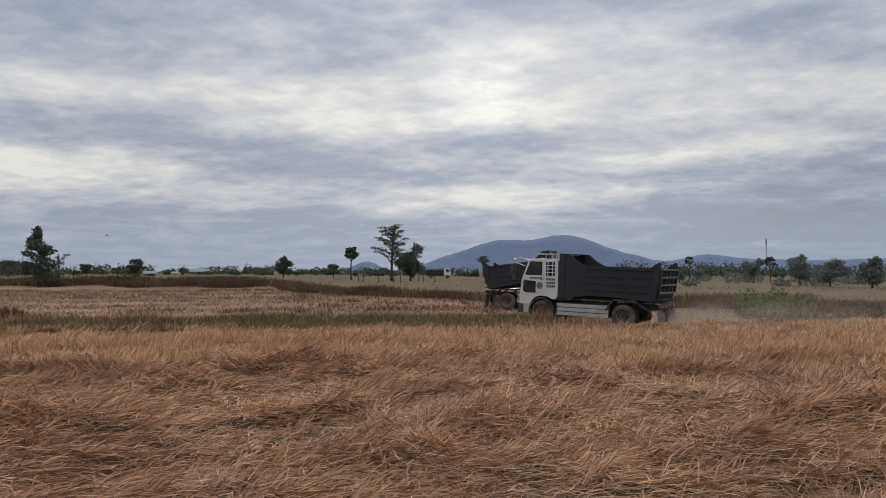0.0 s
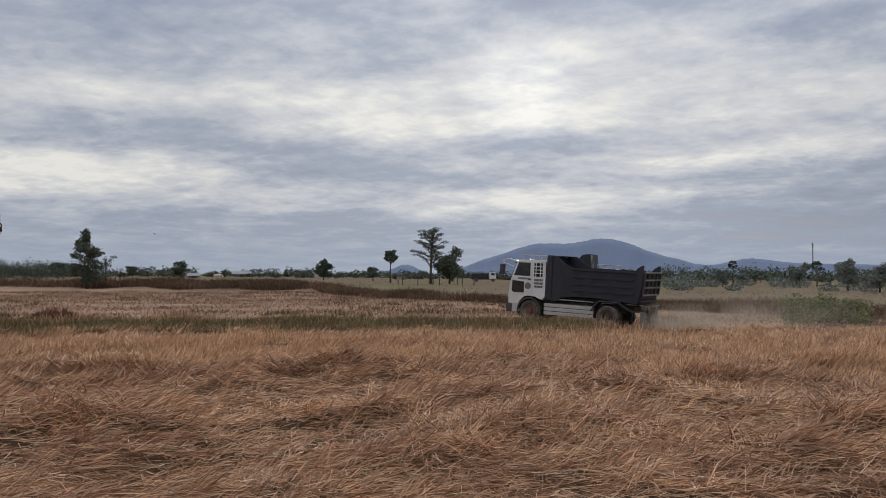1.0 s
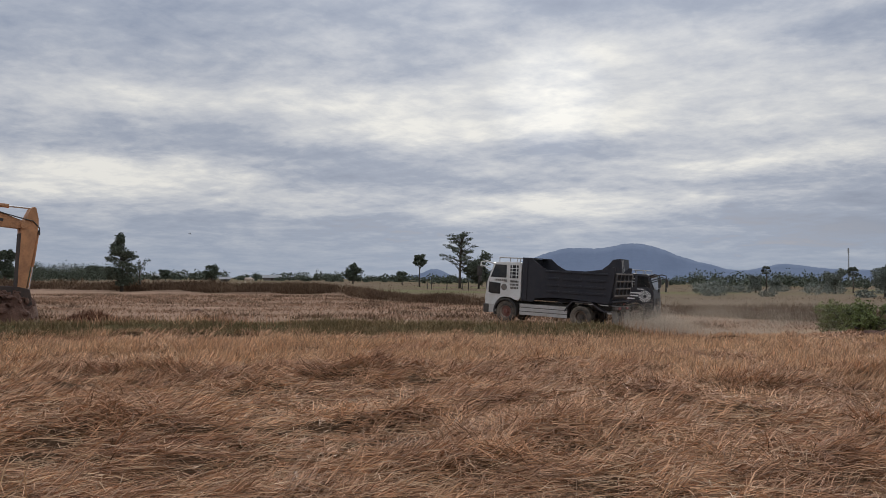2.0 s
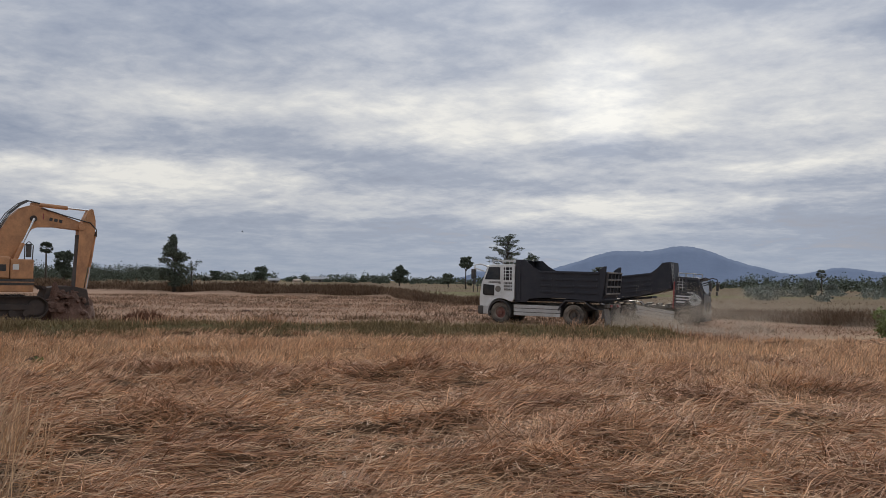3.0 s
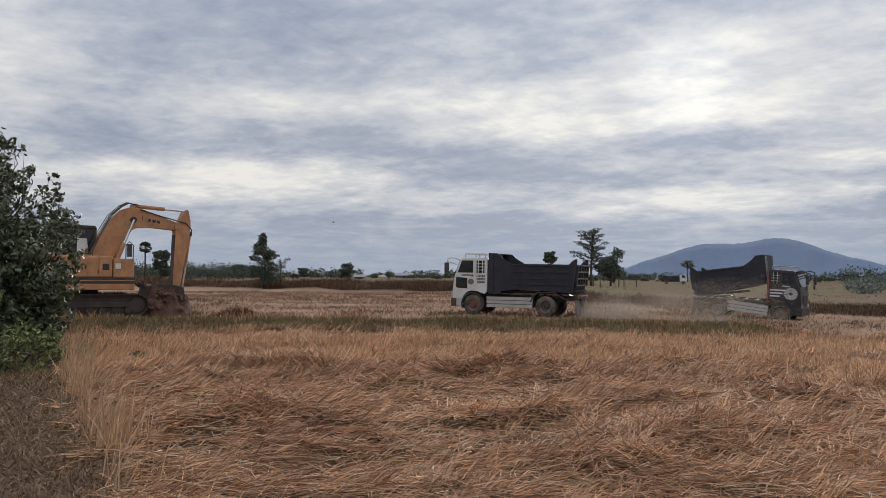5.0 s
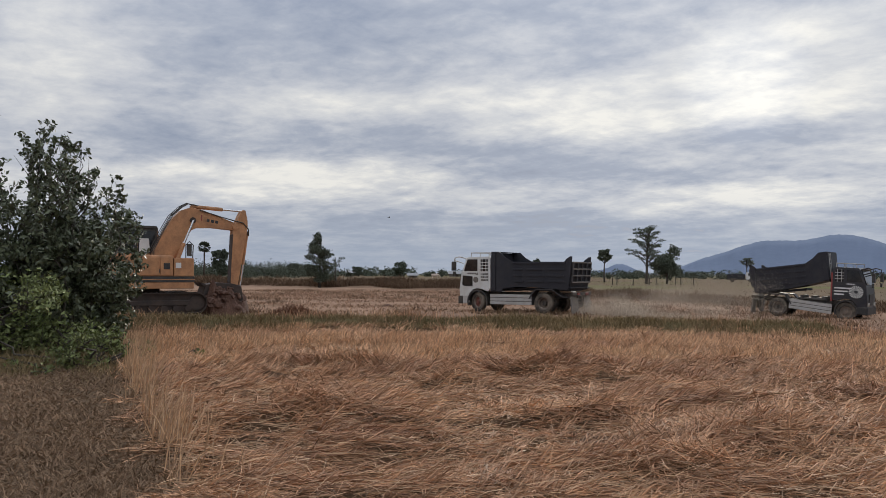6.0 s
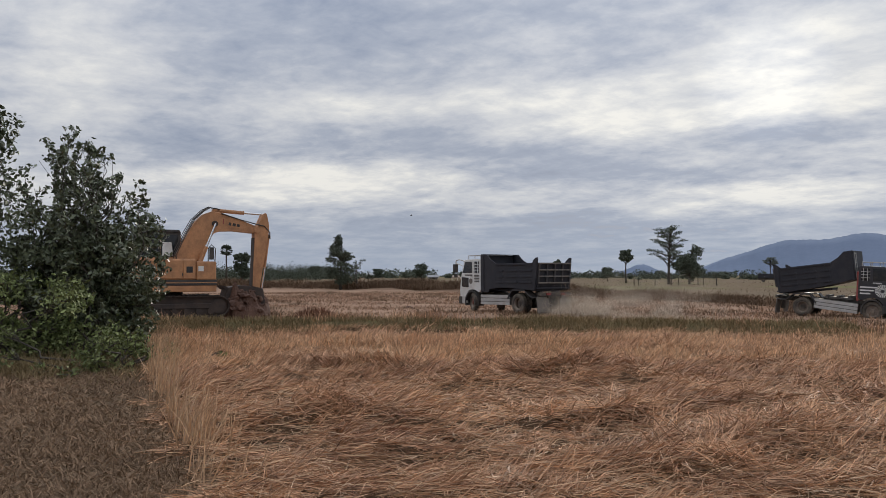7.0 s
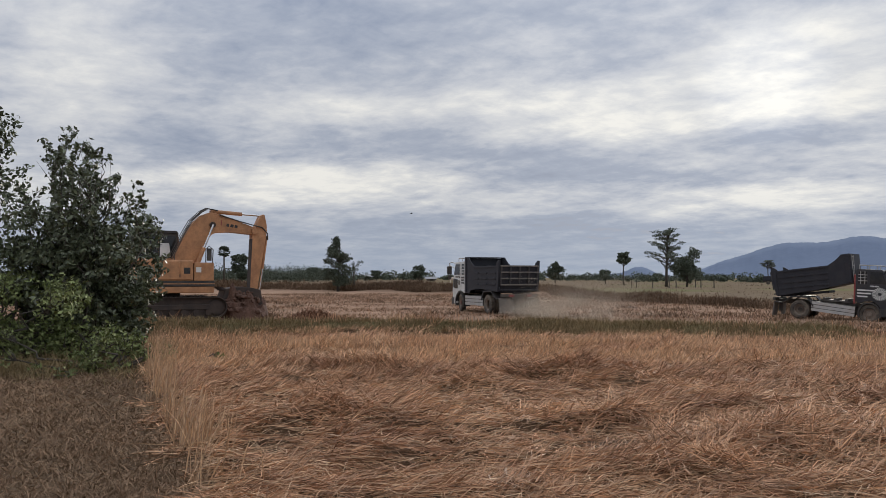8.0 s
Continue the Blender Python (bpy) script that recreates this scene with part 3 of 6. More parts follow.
def make_straw():
    rng = np.random.default_rng(11)
    # small bundles: a flat mat of fallen stalks, tufts on the swept ridges, and short standing straw towards the dike
    x, y, r = polar(74000, rng, 6.9, 36, -0.42, -47, 32)
    tuft_at = vnoise(x, y, 0.42, 24)
    hgt = ridges(x, y)
    crest = np.clip(hgt, 0, 1.2)
    keep = rng.uniform(0, 1, len(x)) < in_straw(x, y)
    keep &= rng.uniform(0, 1, len(x)) < np.clip(0.50 + crest * 0.5 + 0.9 * tuft_at, 0.22, 1)
    x, y, r, hgt, crest, tuft_at = x[keep], y[keep], r[keep], hgt[keep], crest[keep], tuft_at[keep]
    n, K = len(x), 11
    edge = sstep(-7, -1.5, y - dike_y(x))
    stand = sstep(13.5, 20, r) * np.clip(0.85 + 0.7 * vnoise(x, y, 1.8, 9), 0, 1)
    heap = np.clip(heaps(x, y) * 4, 0, 1)
    tuft = rng.uniform(0, 1, n) < np.clip(0.40 * crest ** 1.7 + 0.1 * tuft_at, 0, 0.75)
    flow = 0.65 + 0.9 * vnoise(x, y, 3.2, 21) + 0.75 * vnoise(x, y, 1.0, 22)
    az = flow + rng.normal(0, 0.28, n)
    az = np.where(rng.uniform(0, 1, n) < heap * 0.8, -1.2 + 2.2 * vnoise(x, y, 0.7, 23) + rng.normal(0, 0.8, n), az)
    loose = rng.uniform(0, 1, n) < np.where(tuft, 0.08, 0.34) + 0.35 * stand
    az = np.where(loose, rng.uniform(0, 6.3, n), az)
    lean = np.where(tuft, np.clip(rng.normal(0.68, 0.12, n), 0.25, 0.97), np.clip(rng.normal(0.955, 0.04, n), 0.8, 1.03))
    bend = np.where(tuft, np.abs(rng.normal(0.36, 0.2, n)), np.abs(rng.normal(0.12, 0.12, n)))
    upright_lean = np.clip(0.22 + rng.normal(0, 0.17, n), 0.02, 0.9)
    lean = lean * (1 - stand) + stand * upright_lean
    length = np.where(tuft, rng.uniform(0.30, 0.58, n), rng.uniform(0.18, 0.46, n))
    length = length * (1 - 0.30 * stand) * (1 - 0.30 * edge)
    rep = lambda v: np.repeat(v, K)
    m = n * K
    sp = rep(0.075 + 0.0028 * r)
    bx, by = rep(x) + rng.normal(0, 1, m) * sp, rep(y) + rng.normal(0, 1, m) * sp
    lift = (rng.uniform(0, 1, m) ** 2 * 0.12 * rep(np.clip(hgt, 0, 1)) + rng.uniform(0, 1, m) * 0.13 * rep(np.clip(tuft_at, 0, 1))) * rep(1 - stand)
    args = (bx, by, ground_z(bx, by) + lift - 0.01, rep(az) + rng.normal(0, 0.30, m), rep(length) * rng.uniform(0.6, 1.2, m),
            np.clip(rep(lean) + rng.normal(0, 0.055, m), 0, 1.03), rep(bend) * rng.uniform(0.4, 1.6, m), rep(0.0046 + 0.00060 * r) * rng.uniform(0.7, 1.3, m))
    upright = rep(stand) > 0.55
    me = blade_mesh("standing_straw", *(v[upright] for v in args), M["stand_straw"], rng)
    stuff("standing_straw", me, "short standing rice straw, dry and golden", "straw")
    me = blade_mesh("straw", *(v[~upright] for v in args), M["straw"], rng)
    stuff("straw", me, "flattened golden-brown rice straw lying in swept ridges", "straw")
    # paler loose stalks on top and the standing fringe along the path
    x, y, r = polar(11000, rng, 6.9, 24, -0.4, -47, 32)
    keep = in_straw(x, y) > 0.5
    x, y, r = x[keep], y[keep], r[keep]
    n = len(x)
    me = blade_mesh("straw", x, y, ground_z(x, y) + 0.04 + 0.10 * rng.uniform(0, 1, n), rng.uniform(0, 6.3, n), rng.uniform(0.2, 0.6, n),
                    np.clip(rng.normal(0.94, 0.06, n), 0.7, 1.05), rng.normal(0.04, 0.12, n), 0.0046 + 0.0004 * r, M["pale_straw"], rng)
    stuff("loose_stalks", me, "pale loose rice stalks scattered over the straw", "straw")
    y = rng.uniform(6.5, 19, 1900)
    cl = vnoise(y, y * 0, 0.6, 31)
    x = path_edge(y) + np.abs(rng.normal(0.0, 0.42, len(y))) - 0.12 + 0.2 * cl
    keep = rng.uniform(0, 1, len(y)) < np.clip(0.45 + 1.0 * cl, 0.05, 1)
    x, y = x[keep], y[keep]
    n = len(x)
    me = blade_mesh("straw", x, y, ground_z(x, y), rng.normal(0.4, 1.0, n), rng.uniform(0.35, 0.85, n), np.abs(rng.normal(0.16, 0.13, n)),
                    np.abs(rng.normal(0.12, 0.14, n)), rng.uniform(0.010, 0.018, n), M["pale_straw"], rng)
    stuff("standing_stalks", me, "pale standing rice stalks along the trodden path", "straw")


def make_dike_grass():
    rng = np.random.default_rng(12)
    n = 72000
    x = rng.uniform(-34, 6.0, n)
    d = rng.normal(-0.25, 0.8, n)
    y = dike_y(x) + d
    keep = rng.uniform(0, 1, n) < (1 - sstep(3.4, 5.4, x)) * np.clip(0.75 + 0.5 * vnoise(x, y, 1.4, 41), 0, 1)
    x, y, d = x[keep], y[keep], d[keep]
    n = len(x)
    length = rng.uniform(0.10, 0.34, n) * (1 + 0.35 * vnoise(x, y, 2.2, 42))
    me = blade_mesh("dike_grass", x, y, ground_z(x, y) - 0.02, rng.uniform(0, 6.3, n), length, np.abs(rng.normal(0.35, 0.22, n)),
                    np.abs(rng.normal(0.25, 0.2, n)), np.full(n, 0.020), M["dike_grass"], rng)
    stuff("dike_grass", me, "olive green and dry grass covering the low field dike", "grass")
    n = 16000
    x = rng.uniform(-34, 7, n)
    y = dike_y(x) + rng.normal(0.9, 0.8, n)
    keep = rng.uniform(0, 1, n) < np.clip(0.35 + 0.9 * vnoise(x, y, 1.6, 44), 0, 1)
    x, y = x[keep], y[keep]
    n = len(x)
    me = blade_mesh("dry_weeds", x, y, ground_z(x, y), rng.uniform(0, 6.3, n), rng.uniform(0.2, 0.6, n), np.abs(rng.normal(0.2, 0.15, n)),
                    np.abs(rng.normal(0.2, 0.2, n)), np.full(n, 0.018), M["straw"], rng)
    stuff("dry_weeds", me, "tawny dry weeds behind the field dike", "grass")


def make_stubble():
    rng = np.random.default_rng(13)
    x, y, r = polar(150000, rng, 24, 96, 0.1, -50, 31)
    keep = (y > dike_y(x) + 0.7) & (y < bank_y(x) - 0.4)
    keep &= rng.uniform(0, 1, len(x)) < np.clip(0.55 + 0.8 * vnoise(x * 0.5, y, 2.5, 51) + 0.3 * vnoise(x, y, 0.9, 52), 0.05, 1)
    x, y, r = x[keep], y[keep], r[keep]
    n = len(x)
    me = blade_mesh("stubble", x, y, ground_z(x, y), rng.uniform(0, 6.3, n), rng.uniform(0.08, 0.26, n), np.abs(rng.normal(0.55, 0.3, n)),
                    np.abs(rng.normal(0.2, 0.2, n)), 0.012 + 0.0006 * r, M["stubble"], rng)
    stuff("stubble", me, "pale pinkish rice stubble in the second field", "stubble")


def make_field_tufts():
    """Ragged dry tufts left standing in the second field."""
    rng = np.random.default_rng(16)
    cx, cy, r = polar(420, rng, 27, 92, 0.3, -50, 14)
    keep = (cy > dike_y(cx) + 1.2) & (cy < bank_y(cx) - 1) & (vnoise(cx * 0.5, cy, 5, 81) > -0.25)
    cx, cy = cx[keep], cy[keep]
    K = 55
    size = np.repeat(rng.uniform(0.15, 0.6, len(cx)), K)
    x, y = np.repeat(cx, K) + rng.normal(0, 1, len(size)) * size * 1.3, np.repeat(cy, K) + rng.normal(0, 1, len(size)) * size * 0.7
    n = len(x)
    me = blade_mesh("field_tufts", x, y, ground_z(x, y), rng.uniform(0, 6.3, n), rng.uniform(0.12, 0.42, n), np.abs(rng.normal(0.35, 0.25, n)),
                    np.abs(rng.normal(0.25, 0.2, n)), np.full(n, 0.03), M["bank_grass"], rng)
    stuff("field_tufts", me, "ragged brown dry tufts in the second field", "grass")


def make_bank_grass():
    rng = np.random.default_rng(14)
    n = 96000
    a = np.radians(rng.uniform(-52, 32, n))
    x = np.tan(a) * rng.uniform(36, 106, n)
    d = rng.gamma(2.0, 1.3, n) - 0.9
    y = bank_y(x) + d
    keep = (np.abs(np.arctan2(x, y)) < 0.95) & (rng.uniform(0, 1, n) < np.clip(0.7 + 0.7 * vnoise(x, y, 3, 61), 0.15, 1))
    x, y = x[keep], y[keep]
    n = len(x)
    dist = np.hypot(x, y)
    length = rng.uniform(0.25, 0.75, n) * (1 + 0.6 * vnoise(x, y, 4, 62)) * np.interp(np.degrees(np.arctan2(x, y)), [-40, -14, -8], [1.5, 1.2, 0.8])
    me = blade_mesh("bank_weeds", x, y, ground_z(x, y) - 0.03, rng.uniform(0, 6.3, n), length, np.abs(rng.normal(0.25, 0.2, n)),
                    np.abs(rng.normal(0.25, 0.2, n)), 0.012 + 0.0006 * dist, M["bank_grass"], rng)
    stuff("bank_weeds", me, "dark reddish-brown dry weeds on the far bank", "grass")
    # thin rough grass on the plain beyond
    x, y, r = polar(30000, rng, 60, 420, 0.0, -52, 34)
    keep = (y > bank_y(x) + 5) & (rng.uniform(0, 1, len(x)) < np.clip(0.4 + 0.9 * vnoise(x * 0.25, y, 9, 63), 0, 1))
    x, y, r = x[keep], y[keep], r[keep]
    n = len(x)
    me = blade_mesh("plain_grass", x, y, ground_z(x, y), rng.uniform(0, 6.3, n), rng.uniform(0.12, 0.30, n), np.abs(rng.normal(0.55, 0.2, n)),
                    np.abs(rng.normal(0.2, 0.2, n)), 0.012 + 0.0005 * r, M["bank_grass"], rng)
    stuff("plain_grass", me, "rough dry grass on the fields of the plain", "grass")


def make_path_grass():
    rng = np.random.default_rng(15)
    x, y, r = polar(120000, rng, 6.9, 24, -0.5, -54, -18)
    keep = (x < path_edge(y) + 0.2) & (rng.uniform(0, 1, len(x)) < np.clip(0.80 + 0.6 * vnoise(x, y, 0.8, 71), 0.4, 1))
    x, y, r = x[keep], y[keep], r[keep]
    n = len(x)
    me = blade_mesh("path_grass", x, y, ground_z(x, y), rng.uniform(0, 6.3, n), rng.uniform(0.05, 0.20, n), np.abs(rng.normal(0.68, 0.25, n)),
                    np.abs(rng.normal(0.25, 0.2, n)), 0.0075 + 0.0006 * r, M["path_grass"], rng)
    # rough olive grass round the foot of the shrub
    a, d = rng.uniform(-53, -35.5, 26000), rng.uniform(15.5, 25, 26000)
    gx, gy = d * np.sin(np.radians(a)), d * np.cos(np.radians(a))
    tall = sstep(15.5, 21, d + 2.6 * vnoise(gx, gy, 1.5, 73)) * np.clip(0.65 + 0.8 * vnoise(gx, gy, 0.8, 74), 0, 1)
    keep = (rng.uniform(0, 1, len(a)) < tall) & (gx < path_edge(gy) + 0.9)
    gx, gy, tall = gx[keep], gy[keep], tall[keep]
    k = len(gx)
    rough = blade_mesh("rough_grass", gx, gy, ground_z(gx, gy) - 0.02, rng.uniform(0, 6.3, k), rng.uniform(0.25, 0.65, k) * (0.4 + 0.6 * tall),
                       np.abs(rng.normal(0.3, 0.2, k)), np.abs(rng.normal(0.3, 0.2, k)), rng.uniform(0.010, 0.018, k), M["dike_grass"], rng)
    stuff("rough_grass", rough, "rough olive and dry grass round the foot of the shrub", "grass")
    stuff("path_grass", me, "short grey-brown dry grass on the trodden path", "grass")


make_straw()
make_dike_grass()
make_stubble()
make_field_tufts()
make_bank_grass()
make_path_grass()


# ---- trees ----
def limb_path(a, b, rng, wob=0.08, n=5):
    a, b = Vector(a), Vector(b)
    L = (b - a).length
    return [a.lerp(b, i / n) + Vector((rng.normal(), rng.normal(), rng.normal() * 0.4)) * (wob * L * (0 if i in (0, n) else 0.5)) for i in range(n + 1)]


def tree(x, y, h, w, form, seed, mat, label, group="", leaf=0.3, count=2200, name="tree", tagging="tree"):
    """A tree of height h and crown width w: tapered trunk, limbs to every clump, and a crown of small leaves."""
    rng = np.random.default_rng(seed)
    t = empty(name, pose(x, y, gz(x, y) - 0.05), label, tagging, group)
    bm = bmesh.new()
    cl = []
    R = w / 2
    if form == "round":
        for i in range(11):
            a, rr = rng.uniform(0, 6.3), rng.uniform(0.15, 0.7) * R
            z = h * rng.uniform(0.24, 0.88)
            cl.append((rr * math.cos(a), rr * math.sin(a), z, R * rng.uniform(0.32, 0.5), h * rng.uniform(0.10, 0.16)))
        cl.append((0, 0, h * 0.62, R * 0.7, h * 0.25))
        top = h * 0.75
    elif form == "column":
        for i in range(17):
            f = i / 16
            a, rr = rng.uniform(0, 6.3), rng.uniform(0.1, 0.55) * R * (1.15 - 0.7 * abs(f - 0.35))
            cl.append((rr * math.cos(a), rr * math.sin(a), h * (0.16 + 0.78 * f), R * rng.uniform(0.3, 0.55) * (1.1 - 0.6 * f), h * rng.uniform(0.06, 0.10)))
        for i in range(9):
            a, rr = rng.uniform(0, 6.3), rng.uniform(0.15, 0.62) * R
            cl.append((rr * math.cos(a), rr * math.sin(a), h * rng.uniform(0.02, 0.72), R * rng.uniform(0.26, 0.40), h * rng.uniform(0.04, 0.08)))
        top = h * 0.92
    elif form in ("umbrella", "spread"):
        # a clear stem with rising boughs that end in flat feathery sprays
        low, boughs, rise = (0.62, 9, 0.10) if form == "umbrella" else (0.36, 17, 0.12)
        for i in range(boughs):
            f = (i + rng.uniform(0.2, 0.8)) / boughs
            a = 2.4 * i + rng.uniform(-0.5, 0.5)
            z0 = h * (low + (0.90 - low) * f)
            reach = R * rng.uniform(0.6, 1.05) * (1.0 - 0.62 * f ** 2.2)
            for q in (0.45, 0.72, 1.0):
                c = a + rng.uniform(-0.35, 0.35)
                cl.append((reach * q * math.cos(c), reach * q * math.sin(c), z0 + h * rise * q + rng.normal() * 0.012 * h,
                           R * rng.uniform(0.16, 0.30), h * rng.uniform(0.018, 0.038)))
        for i in range(4):
            cl.append((rng.normal() * 0.16 * R, rng.normal() * 0.16 * R, h * rng.uniform(0.88, 0.98), R * 0.24, h * 0.03))
        top = h * 0.95
    elif form == "bare":
        for i in range(7):
            a, rr = rng.uniform(0, 6.3), rng.uniform(0.3, 0.9) * R
            cl.append((rr * math.cos(a), rr * math.sin(a), h * rng.uniform(0.5, 0.97), R * 0.22, h * 0.05))
        top = h * 0.8
    tr = 0.018 * h + 0.05
    tube([(0.03 * h * f * math.sin(3 * f + seed), 0, top * f) for f in (0, 0.2, 0.4, 0.6, 0.8, 1)], [tr * k for k in (1.25, 1, 0.85, 0.65, 0.45, 0.2)], 8, bm)
    for cx, cy, cz, rx, rz in cl:
        z0 = max(h * 0.12, cz - h * rng.uniform(0.08, 0.2))
        f = min(1, z0 / top)
        s = (0.03 * h * f * math.sin(3 * f + seed), 0, z0)
        tube(limb_path(s, (cx, cy, cz), rng, 0.1, 4), [tr * 0.4, tr * 0.33, tr * 0.26, tr * 0.2, tr * 0.1], 5, bm)
    part("trunk", bm, "bark", t, smooth=True)
    per = max(20, count // len(cl))
    c = clumps(cl, per, rng)
    co, tris = leaf_arrays(c, leaf, rng, 0.6)
    crown = new("crown", raw_mesh("crown", co, tris, M[mat]))
    crown.parent = t
    return t


def palm(x, y, h, w, seed, mat, label, group=""):
    """A sugar palm: straight trunk and a round head of fan leaves."""
    rng = np.random.default_rng(seed)
    t = empty("palm_tree", pose(x, y, gz(x, y) - 0.05), label, "palm tree", group)
    bm = tube([(0, 0, 0), (0.05, 0, h * 0.4), (0, 0, h * 0.85)], [0.035 * h * 0.8, 0.022 * h, 0.02 * h], 8)
    part("trunk", bm, "bark", t, smooth=True)
    bm = bmesh.new()
    R = w / 2
    for i in range(70):
        a = rng.uniform(0, 6.3)
        e = math.asin(rng.uniform(-0.75, 1.0))
        d = Vector((math.cos(a) * math.cos(e), math.sin(a) * math.cos(e), math.sin(e)))
        o = Vector((0, 0, h * 0.86))
        tip = o + d * R * 0.55
        side = d.cross(Vector((0.1, 0.2, 1))).normalized()
        up = side.cross(d)
        v0 = bm.verts.new(o)
        v1 = bm.verts.new(tip)
        fan = []
        for k in range(9):
            b = (k - 4) * 0.33
            fan.append(bm.verts.new(tip + (d * math.cos(b) + side * math.sin(b)) * R * 0.5 * rng.uniform(0.8, 1.1) - up * abs(math.sin(b)) * R * 0.06))
        for k in range(8):
            bm.faces.new((v1, fan[k], fan[k + 1]))
        v2 = bm.verts.new(o + side * 0.03 * R)
        bm.faces.new((v0, v2, v1))
    part("crown", bm, mat, t)
    return t


FARG, HAZG = "trees of the plain", "hazy trees by the track"
DARK = "dark green broadleaf tree standing on the plain"
HAZE_TINTED = "grey-green tree softened by haze and dust"
#      azimuth, distance, height, width, form
for i, (az, d, h, w, form) in enumerate([
        (-26.85, 112, 7.7, 5.4, "column"),
        (-21.05, 240, 5.2, 5.4, "round"),
        (-24.1, 260, 3.6, 4.2, "round"),
        (-11.32, 190, 5.6, 4.2, "round"),
        (-7.8, 200, 4.0, 3.0, "round"),
        (-6.55, 170, 6.9, 3.8, "umbrella"),
        (-3.65, 145, 10.2, 7.0, "spread"),
        (-2.3, 147, 6.8, 6.6, "round"),
        (-33.7, 150, 5.6, 3.8, "round"),
        (-28.6, 210, 4.2, 4.6, "round"),
        (-36.5, 170, 4.6, 5.2, "round")]):
    tree(*at_az(az, d), h, w, form, 100 + i, "leaf_mid" if az > -9 else "leaf_far", DARK + (", open flat tiers" if form in ("umbrella", "spread") else ""), FARG, {"round": 0.32, "spread": 0.17}.get(form, 0.24) if d < 160 else 0.34, 8500 if d < 160 else 5200)
tree(*at_az(-25.7, 114), 5.0, 2.6, "bare", 141, "leaf_far", "thin half-bare sapling beside the dark tree", FARG, 0.16, 260)
# these stand in air without haze; their pale leaf colour carries it
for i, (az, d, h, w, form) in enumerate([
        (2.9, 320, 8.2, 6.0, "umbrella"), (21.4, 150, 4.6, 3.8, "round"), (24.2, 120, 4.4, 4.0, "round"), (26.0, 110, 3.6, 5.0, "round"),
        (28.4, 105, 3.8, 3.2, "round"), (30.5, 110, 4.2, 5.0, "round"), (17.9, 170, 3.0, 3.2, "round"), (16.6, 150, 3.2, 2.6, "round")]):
    tree(*at_az(az, d), h, w, form, 160 + i, "leaf_hazy", HAZE_TINTED, HAZG, 0.26, 4600)
palm(*at_az(-34.75, 170), 7.4, 2.6, 7, "leaf_far", "sugar palm with a round head of fan leaves", "sugar palms")
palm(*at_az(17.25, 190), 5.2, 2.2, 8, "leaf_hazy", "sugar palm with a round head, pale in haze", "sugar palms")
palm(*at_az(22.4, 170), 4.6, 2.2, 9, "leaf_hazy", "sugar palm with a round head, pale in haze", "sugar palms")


def make_treeline():
    rng = np.random.default_rng(31)
    cl = []
    for i in range(560):
        az = rng.uniform(-56, 34)
        d = rng.uniform(280, 520)
        x, y = at_az(az, d)
        s = rng.uniform(0.6, 1.5) * (1.25 if az > 12 or az < -27 else 0.8) * (d / 400)
        h = rng.uniform(2.0, 4.2) * s
        cl.append((x, y, gz(x, y) + h * 0.5, rng.uniform(1.6, 4.2) * s, h * 0.55))
    co, t = leaf_arrays(clumps(cl, 150, rng), 0.75, rng, 0.8)
    stuff("treeline", raw_mesh("treeline", co, t, M["leaf_far"]), "low dark line of distant trees and hedges", "trees")
    cl = []
    for i in range(55):
        az = rng.uniform(13, 34)
        d = rng.uniform(110, 190)
        x, y = at_az(az, d)
        h = rng.uniform(0.9, 2.2)
        cl.append((x, y, gz(x, y) + h * 0.4, rng.uniform(1.0, 2.6), h * 0.6))
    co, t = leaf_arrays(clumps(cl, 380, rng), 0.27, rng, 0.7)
    stuff("hazy_shrubs", raw_mesh("hazy_shrubs", co, t, M["leaf_hazy"]), "grey-green scrub along the field edge, haze painted into its colour", "shrubs")
    cl = []
    for i in range(46):
        az = rng.uniform(-36, -27.8)
        d = rng.uniform(190, 230)
        x, y = at_az(az, d)
        h = rng.uniform(2.6, 4.2)
        cl.append((x, y, gz(x, y) + h * 0.5, rng.uniform(1.6, 3.2), h * 0.55))
    co, t = leaf_arrays(clumps(cl, 420, rng), 0.30, rng, 0.7)
    stuff("hedgerow", raw_mesh("hedgerow", co, t, M["leaf_far"]), "dense dark hedgerow behind the excavator", "hedge")


make_treeline()


def bush(x, y, cl, seed, per, leaf, mat, label, name="bush", stems=9, category="bush", spread=0.5):
    """Many stems from one root, leaves in clumps with gaps."""
    rng = np.random.default_rng(seed)
    t = empty(name, pose(x, y, gz(x, y) - 0.04), label, category)
    bm = bmesh.new()
    for i, (cx, cy, cz, rx, rz) in enumerate(cl):
        s = (rng.normal() * spread * 0.3, rng.normal() * spread * 0.3, 0)
        tube(limb_path(s, (cx, cy, cz), rng, 0.12, 6), [0.05, 0.042, 0.036, 0.03, 0.022, 0.016, 0.008], 6, bm)
        for k in range(7):
            v = rng.normal(size=3)
            v /= np.linalg.norm(v)
            tube(limb_path((cx * 0.85, cy * 0.85, cz * 0.85), (cx + v[0] * rx, cy + v[1] * rx, cz + abs(v[2]) * rz * 1.1), rng, 0.15, 3), [0.016, 0.012, 0.008, 0.003], 4, bm)
    part("stem", bm, "bark", t, smooth=True)
    co, tris = leaf_arrays(clumps(cl, per, rng), leaf, rng, 0.42)
    f = new("foliage", raw_mesh("foliage", co, tris, M[mat]))
    f.parent = t
    return t


